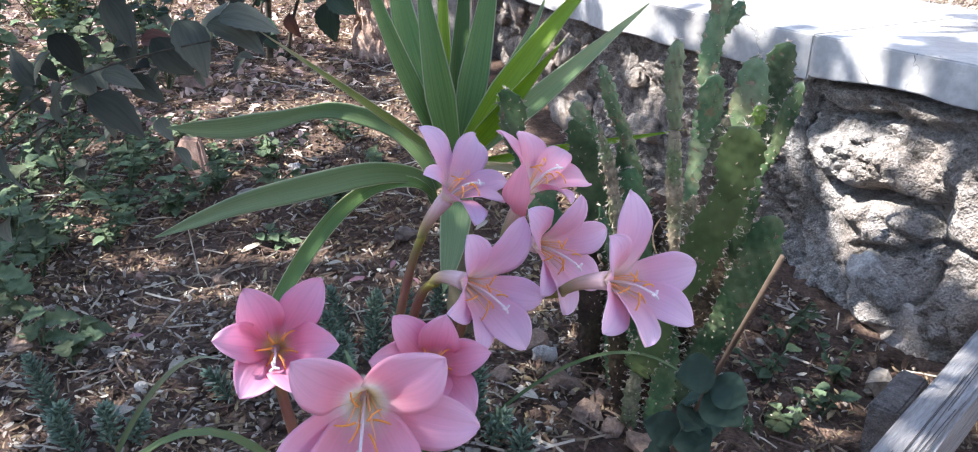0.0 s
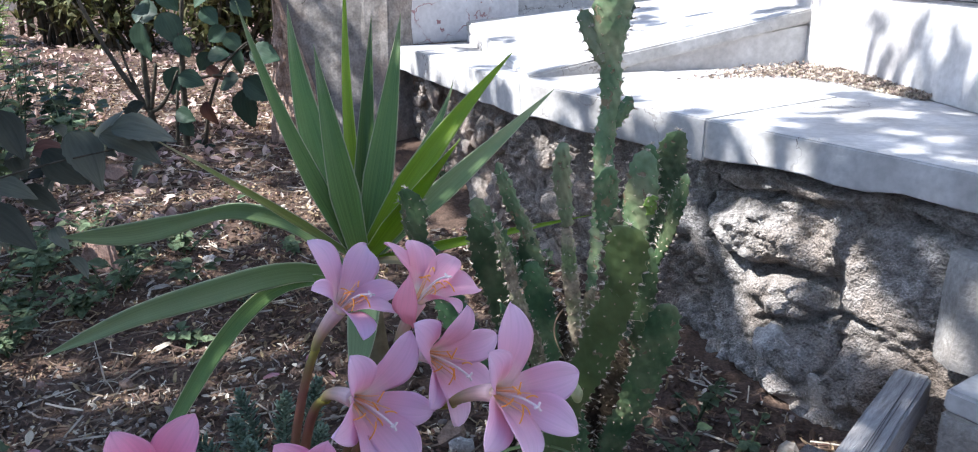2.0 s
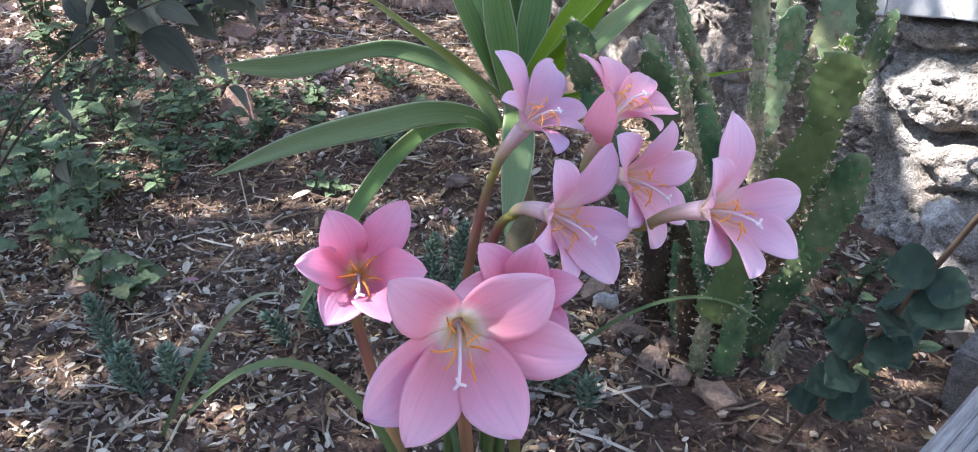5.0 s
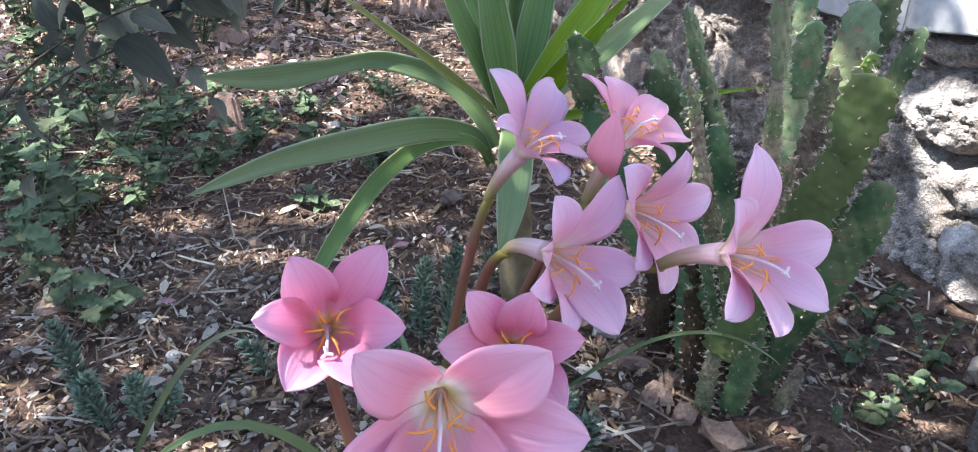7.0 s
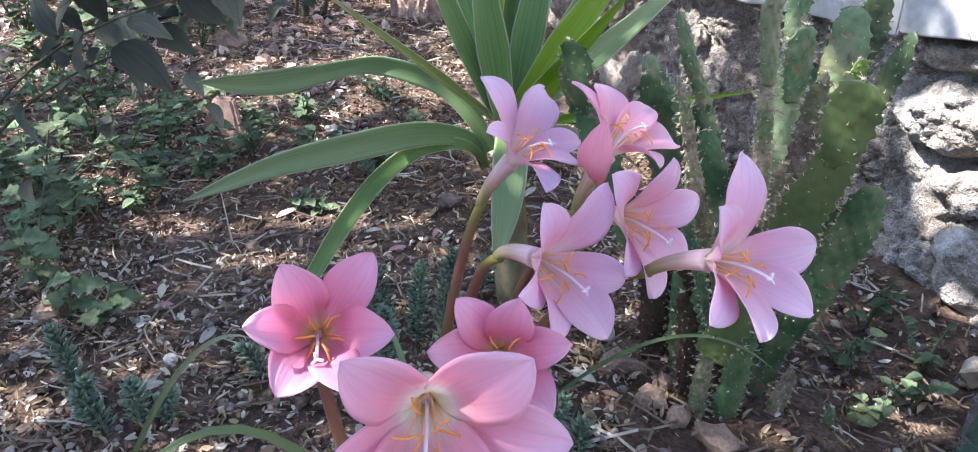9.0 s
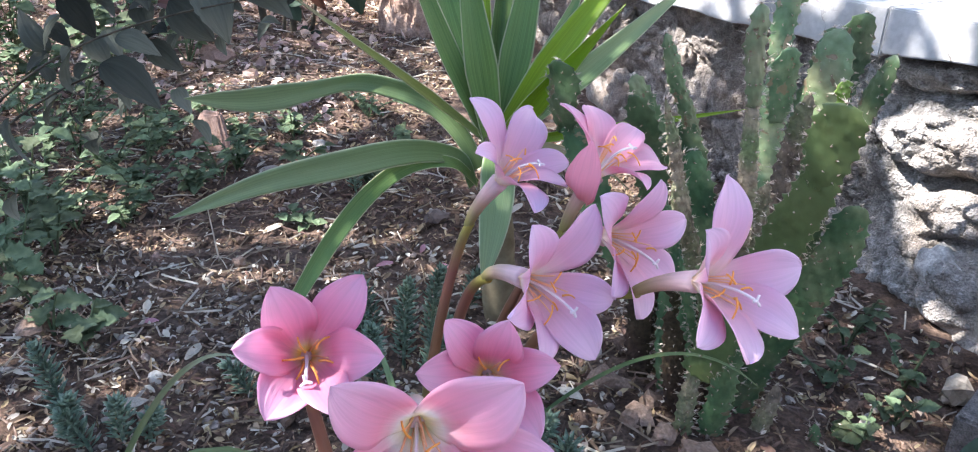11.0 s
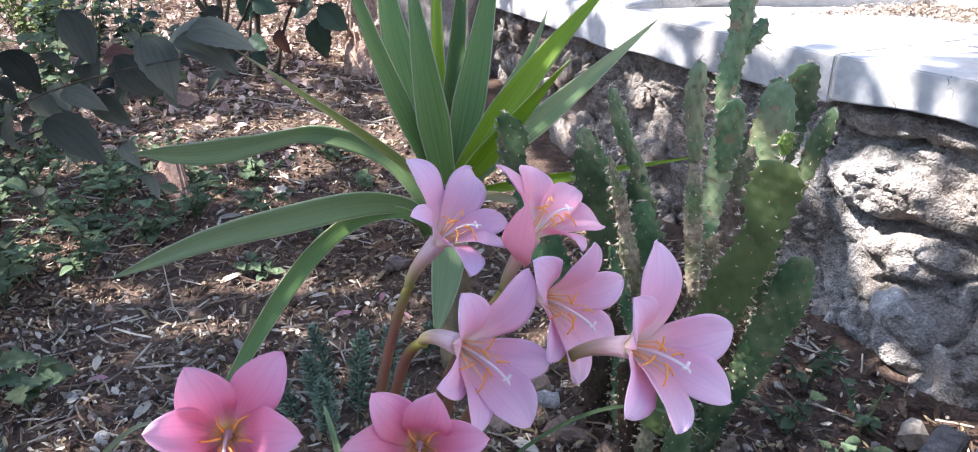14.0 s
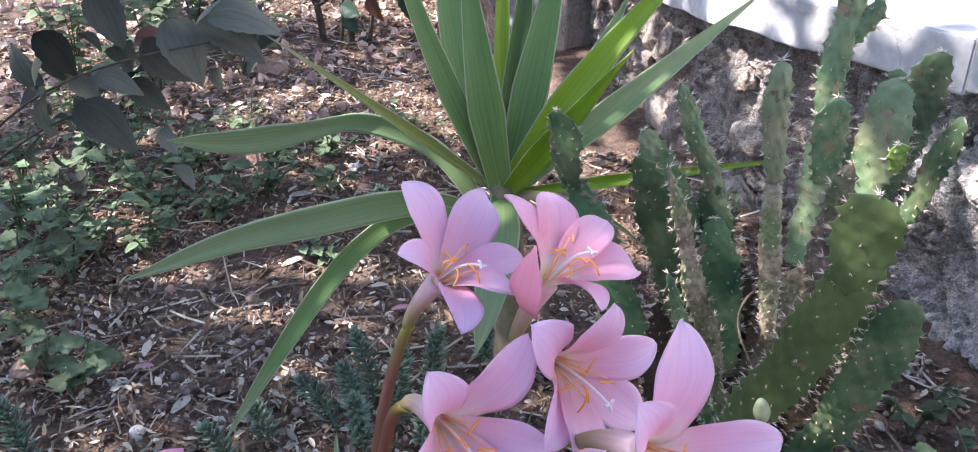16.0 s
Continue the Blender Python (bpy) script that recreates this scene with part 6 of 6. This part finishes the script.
# canes that lean in, with leaves at their ends
for pts in ([(-0.62, 0.95, 0.0), (-0.56, 1.02, 0.30), (-0.42, 1.06, 0.39), (-0.27, 1.06, 0.44)], [(-0.64, 0.98, 0.0), (-0.58, 1.10, 0.40), (-0.34, 1.06, 0.47), (-0.10, 1.04, 0.52)]):
    under(new("cane", tube_mesh("cane", pts, 0.0024, 0.0010, BARK, 7, 18, wob=0.25)), rose_near)
rnd = random.Random(61)
for x, y, z, wx, wz, size, red in ((-0.255, 1.05, 0.422, 1, -0.55, 1.35, 0), (-0.340, 1.05, 0.428, -0.5, -0.7, 1.2, 0), (-0.137, 1.05, 0.503, 0.8, -0.9, 1.45, 0), (-0.186, 1.08, 0.483, 0.5, -0.6, 1.2, 0), (-0.244, 1.07, 0.528, 0.5, -0.8, 1.1, 0), (-0.313, 1.07, 0.486, 0.6, -0.6, 1.2, 0), (-0.260, 1.09, 0.460, 1, -0.1, 1.05, 0), (-0.206, 1.09, 0.507, 0.9, 0.1, 0.9, 1), (-0.087, 1.05, 0.523, 1, -0.3, 1.25, 0), (-0.370, 0.98, 0.353, -0.1, -1, 1.35, 0), (-0.383, 1.06, 0.380, -0.6, -0.5, 0.95, 0), (-0.341, 1.12, 0.432, 0.3, -0.8, 0.95, 0), (-0.448, 1.12, 0.419, -0.8, -0.2, 1.0, 0), (-0.256, 1.12, 0.436, 0.8, -0.6, 0.9, 0), (-0.062, 1.05, 0.545, 1, 0.1, 1.4, 0), (-0.129, 1.08, 0.532, 0.2, 0.9, 1.0, 0), (-0.438, 1.13, 0.456, -0.4, 0.8, 1.0, 0)):
    way = Vector((wx, rnd.uniform(-0.35, 0.25), wz)).normalized()
    for k in range(2):
        q = Vector((x, y, z)) + Vector((rnd.uniform(-0.05, 0.05), rnd.uniform(0.0, 0.09), rnd.uniform(-0.05, 0.03)))
        put_leaf(rose_near, DUSTY_MESH[rnd.randrange(3)], q, (rnd.uniform(-1, 1), rnd.uniform(-0.6, 0.6), rnd.uniform(-0.8, 0.2)), (rnd.uniform(-0.5, 0.5), -0.3, 1.0), rnd.uniform(0.5, 0.8))
    put_leaf(rose_near, RED_MESH if red else DUSTY_MESH[rnd.randrange(3)], Vector((x, y, z)) - way * 0.03 * size, way, (rnd.uniform(-0.4, 0.4), -0.55, rnd.uniform(0.5, 1.0)), size * 0.88)

# ---- weeds ----
WEED_MESH = [leaf_mesh("leaf", WEED, 0.034, 0.026, 0.3, 0.25, 0.14), leaf_mesh("leaf", WEED, 0.026, 0.017, 0.3, 0.2, 0.12)]
LOBED_MESH = [leaf_mesh("leaf", WEED, 0.042, 0.034, 0.25, 0.3, 0.10, 0.26), leaf_mesh("leaf", WEED, 0.032, 0.026, 0.3, 0.2, 0.10, 0.22)]
SMALL_MESH = [leaf_mesh("leaf", WEED, 0.016, 0.010, 0.3, 0.2, 0.05)]


def weed(x, y, height, stems, spreadr, leaves, meshes, seed, label, category="weed", group="garden weeds", size=1.0, name="weed"):
    z = ground_z(x, y)
    th = thing(name, (x, y, z), label, category, group)
    rnd = random.Random(seed)
    for k in range(stems):
        a = rnd.uniform(0, 6.3)
        e = Vector((x + math.cos(a) * spreadr * rnd.random(), y + math.sin(a) * spreadr * rnd.random(), z + height * rnd.uniform(0.5, 1)))
        pts = [Vector((x, y, z - 0.004)), Vector((x + (e.x - x) * 0.4, y + (e.y - y) * 0.4, z + height * 0.5)), e]
        under(new("stalk", tube_mesh("stalk", pts, 0.0022, 0.001, WEED, 6, 8)), th)
        for j in range(leaves):
            s = 0.25 + 0.75 * (j + rnd.random()) / leaves
            an = rnd.uniform(0, 6.3)
            put_leaf(th, rnd.choice(meshes), bez(pts, min(s, 1)), (math.cos(an), math.sin(an), rnd.uniform(-0.25, 0.45)), (0, rnd.uniform(-0.6, 0), 1), size * rnd.uniform(0.65, 1.2))
    return th


HEDGE_DARK = [leaf_mesh("leaf", ROSELEAF, 0.040, 0.032, 0.2, 0.2, 0.03), leaf_mesh("leaf", WEED, 0.034, 0.026, 0.25, 0.2, 0.03)]
TALL = "green lobed-leaved weed growing in dry soil"
LOW = "low grey-green weed spreading over the litter"
for i, (x, y, h, st, sp, lv) in enumerate(((-0.56, 1.13, 0.17, 2, 0.07, 6), (-0.50, 1.10, 0.12, 2, 0.06, 4), (-0.62, 1.18, 0.16, 2, 0.07, 5), (-0.44, 1.05, 0.08, 2, 0.05, 4), (-0.66, 1.05, 0.12, 2, 0.06, 5), (-0.60, 1.26, 0.15, 2, 0.07, 6), (-0.72, 1.35, 0.16, 3, 0.08, 6), (-0.38, 1.03, 0.07, 2, 0.04, 4))):
    weed(x, y, h, st, sp, lv, LOBED_MESH, 100 + i, TALL)
for i, (x, y, h, st, sp, lv) in enumerate(((-0.70, 1.55, 0.10, 8, 0.13, 9), (-0.82, 1.62, 0.12, 8, 0.14, 9), (-0.60, 1.50, 0.07, 7, 0.11, 9), (-0.92, 1.75, 0.12, 8, 0.15, 9), (-0.75, 1.75, 0.08, 8, 0.13, 9), (-0.47, 1.62, 0.08, 7, 0.09, 9), (-0.42, 1.78, 0.08, 7, 0.10, 9), (-0.30, 1.92, 0.07, 6, 0.10, 8), (-1.0, 1.55, 0.14, 8, 0.15, 9), (-0.85, 1.42, 0.14, 8, 0.13, 9), (-0.26, 1.45, 0.035, 6, 0.06, 7), (-0.18, 1.80, 0.05, 5, 0.08, 6), (-1.1, 1.8, 0.14, 8, 0.16, 9), (-0.72, 1.38, 0.10, 7, 0.10, 9), (-0.52, 1.74, 0.06, 6, 0.09, 8), (-0.66, 1.86, 0.08, 7, 0.12, 8), (-0.20, 1.62, 0.06, 6, 0.06, 8), (-0.66, 1.30, 0.10, 9, 0.12, 10), (-0.56, 1.38, 0.08, 8, 0.10, 10), (-0.78, 1.22, 0.12, 9, 0.12, 10), (-0.50, 1.50, 0.07, 8, 0.10, 10), (-0.68, 1.66, 0.09, 9, 0.12, 10))):
    weed(x, y, h, st, sp, lv, SMALL_MESH + WEED_MESH[1:], 120 + i, LOW, size=0.95)
for i, (x, y, h, st, sp, lv) in enumerate(((-0.62, 1.34, 0.13, 3, 0.09, 7), (-0.80, 1.36, 0.15, 4, 0.10, 8), (-0.82, 1.52, 0.15, 4, 0.10, 8), (-0.90, 1.64, 0.16, 4, 0.11, 8), (-0.64, 1.58, 0.12, 3, 0.09, 7), (-0.74, 1.66, 0.13, 3, 0.10, 7), (-0.48, 1.58, 0.09, 3, 0.08, 7), (-0.36, 1.66, 0.08, 3, 0.08, 6), (-0.98, 1.86, 0.18, 4, 0.12, 9))):
    weed(x, y, h, st, sp, lv, WEED_MESH + SMALL_MESH, 300 + i, "leafy grey-green weed among dry stalks", size=1.0)
for i, (x, y, h) in enumerate(((-1.05, 2.05, 0.24), (-0.92, 2.22, 0.22), (-1.2, 2.2, 0.28), (-1.12, 1.9, 0.2), (-1.35, 2.1, 0.3))):
    weed(x, y, h, 7, 0.16, 10, WEED_MESH, 330 + i, "dull green leafy shrub under the roses", "shrub", "small shrubs", 1.3, "shrub")
for i, (x, y, h, st, sp, lv) in enumerate(((0.60, 1.27, 0.10, 4, 0.07, 7), (0.655, 1.19, 0.07, 4, 0.07, 6), (0.56, 1.17, 0.06, 3, 0.06, 6), (0.62, 1.10, 0.05, 3, 0.05, 5), (0.57, 1.05, 0.05, 3, 0.05, 5))):
    weed(x, y, h, st, sp, lv, WEED_MESH[1:] + SMALL_MESH, 150 + i, "small clover-like weed at the wall foot", size=0.9)
for i, (x, y, h) in enumerate(((-1.26, 2.5, 0.36), (-1.18, 2.55, 0.30), (-1.36, 2.48, 0.30), (-1.10, 2.48, 0.24), (-1.50, 2.62, 0.40))):
    weed(x, y, h, 8, 0.15, 9, HEDGE_DARK, 350 + i, "loose shrub with rounded dark green leaves", "shrub", "small shrubs", 1.0, "shrub")
weed(0.10, 2.13, 0.16, 3, 0.05, 9, SMALL_MESH, 170, "thin herb against the shaded wall", size=1.1)
weed(0.37, 1.60, 0.20, 2, 0.03, 8, SMALL_MESH, 171, "thin herb against the shaded wall", size=1.1)

# foreground shoot with round leaves
ROUND_MESH = [leaf_mesh("leaf", SHOOTLEAF, 0.013, 0.0125, 0.1, 0.1, 0.0)]
shoot = thing("shoot", (0.301, 0.648, ground_z(0.301, 0.648)), "brown twig shoot with small round green leaves", "shoot")
SHOOT = [(0.301, 0.648, ground_z(0.301, 0.648) - 0.005), (0.3455, 0.518, 0.325), (0.390, 0.388, 0.596)]
under(new("twig", tube_mesh("twig", SHOOT, 0.0017, 0.0007, SHOOTBARK, 7, 18, wob=0.2)), shoot)
rnd = random.Random(9)
for k in range(14):
    s = 0.78 + 0.14 * k / 14
    p = bez(SHOOT, s)
    a = rnd.uniform(0, 6.3)
    put_leaf(shoot, ROUND_MESH[0], p, (math.cos(a), math.sin(a) * 0.4, rnd.uniform(-0.3, 0.4)), (0, -0.8, 0.6), rnd.uniform(0.8, 1.15))

# strap leaves and a dry stalk
strap_leaf((-0.19, 0.80, 0.055), (-0.075, 0.775, 0.235), (0.013, 0.750, 0.296), 0.006, PALESTRAP)
strap_leaf((0.177, 0.951, 0.060), (0.325, 1.003, 0.173), (0.437, 0.948, 0.193), 0.0045)
strap_leaf((0.17, 0.66, 0.055), (0.125, 0.605, 0.325), (0.02, 0.575, 0.30), 0.007)
strap_leaf((0.16, 0.78, 0.055), (0.12, 0.82, 0.20), (0.07, 0.90, 0.22), 0.008)

# loose shrub at the edge and the thicket that closes the garden
HEDGE_MESH = [leaf_mesh("leaf", HEDGE, 0.028, 0.019, 0.3, 0.2, 0.0)]
for i, (x, y, h) in enumerate(((-1.52, 2.60, 0.36), (-1.75, 2.80, 0.42), (-2.1, 3.6, 0.40))):
    weed(x, y, h, 12, 0.32, 20, HEDGE_MESH, 200 + i, "loose sunlit shrub with small yellow-green leaves", "shrub", "small shrubs", 1.15, "shrub")


def thicket(x, y, height, spread_, canes, seed, label):
    """A bush of many arching brown canes with leaves from top to bottom."""
    z = ground_z(x, y)
    th = thing("bush", (x, y, z), label, "bush", "back bushes")
    rnd = random.Random(seed)
    lv, lf = [], []
    for k in range(canes):
        a, r = rnd.uniform(0, 6.3), spread_ * rnd.random() ** 0.6
        e = Vector((x + math.cos(a) * r, y + math.sin(a) * r * 0.7, z + height * rnd.uniform(0.35, 1.0)))
        b0 = Vector((x + rnd.uniform(-0.15, 0.15), y + rnd.uniform(-0.1, 0.1), z - 0.02))
        pts = [b0, b0.lerp(e, 0.6) + Vector((0, 0, height * 0.45)), e]
        under(new("cane", tube_mesh("cane", pts, 0.011, 0.003, BARK, 6, 10, wob=0.2)), th)
        for j in range(70):
            p = bez(pts, 0.08 + 0.92 * rnd.random()) + Vector((rnd.gauss(0, 0.07), rnd.gauss(0, 0.07), rnd.gauss(0, 0.07)))
            q = Euler((rnd.gauss(0, 0.7), rnd.gauss(0, 0.7), rnd.uniform(0, 6.3))).to_matrix()
            ln, n = rnd.uniform(0.03, 0.10), len(lv)
            for u, v, w in ((0, 0, 0), (0.4, 0.17, 0.05), (0.8, 0.11, 0), (1, 0, -0.1), (0.8, -0.11, 0), (0.4, -0.17, 0.05)):
                lv.append(p + q @ Vector((u * ln, v * ln, w * ln)))
            lf.append(tuple(range(n, n + 6)))
    under(tagged(new("foliage", data_mesh("foliage", lv, lf, THICKET, None, False)), kind="stuff"), th)


for i, (x, y, h) in enumerate(((-1.9, 4.35, 0.62), (-1.15, 4.0, 0.60), (-0.85, 4.5, 0.8), (-1.5, 4.6, 1.0), (-2.4, 4.6, 1.1), (-3.2, 4.5, 1.1), (-0.5, 5.0, 1.0), (-4.0, 4.4, 1.1), (-2.9, 5.2, 1.3))):
    thicket(x, y, h, 0.5, 22, 230 + i, "tangled brown-green bush closing the back of the garden")

# drift of dry leaves in the terrace corner
rnd = random.Random(33)
vs, fs = [], []
for k in range(3600):
    u, v = rnd.random(), rnd.random() ** 2
    p = Vector((0.955, 2.16, 0)).lerp(Vector((1.04, 1.66, 0)), u) + Vector((-0.99, -0.1, 0)) * (v * 0.16 * (1.15 - u)) + Vector((-0.50, -0.78, 0)) * max(0, 0.35 - u) * rnd.random()
    c = p + Vector((0, 0, CAP + 0.002 + rnd.random() * 0.011 * (1 - v)))
    q = Euler((rnd.gauss(0, 0.6), rnd.gauss(0, 0.6), rnd.uniform(0, 6.3))).to_matrix()
    r, n = rnd.uniform(0.003, 0.0075), len(vs)
    vs += [c + q @ Vector((-r, 0, 0)), c + q @ Vector((0, r * 0.45, r * 0.2)), c + q @ Vector((r, 0, 0)), c + q @ Vector((0, -r * 0.45, r * 0.2))]
    fs += [(n, n + 1, n + 2), (n, n + 2, n + 3)]
tagged(new("leaf_drift", data_mesh("leaf_drift", vs, fs, DRIFT, None, False)), "drift of dry brown leaves in the terrace corner", "leaf litter", kind="stuff")
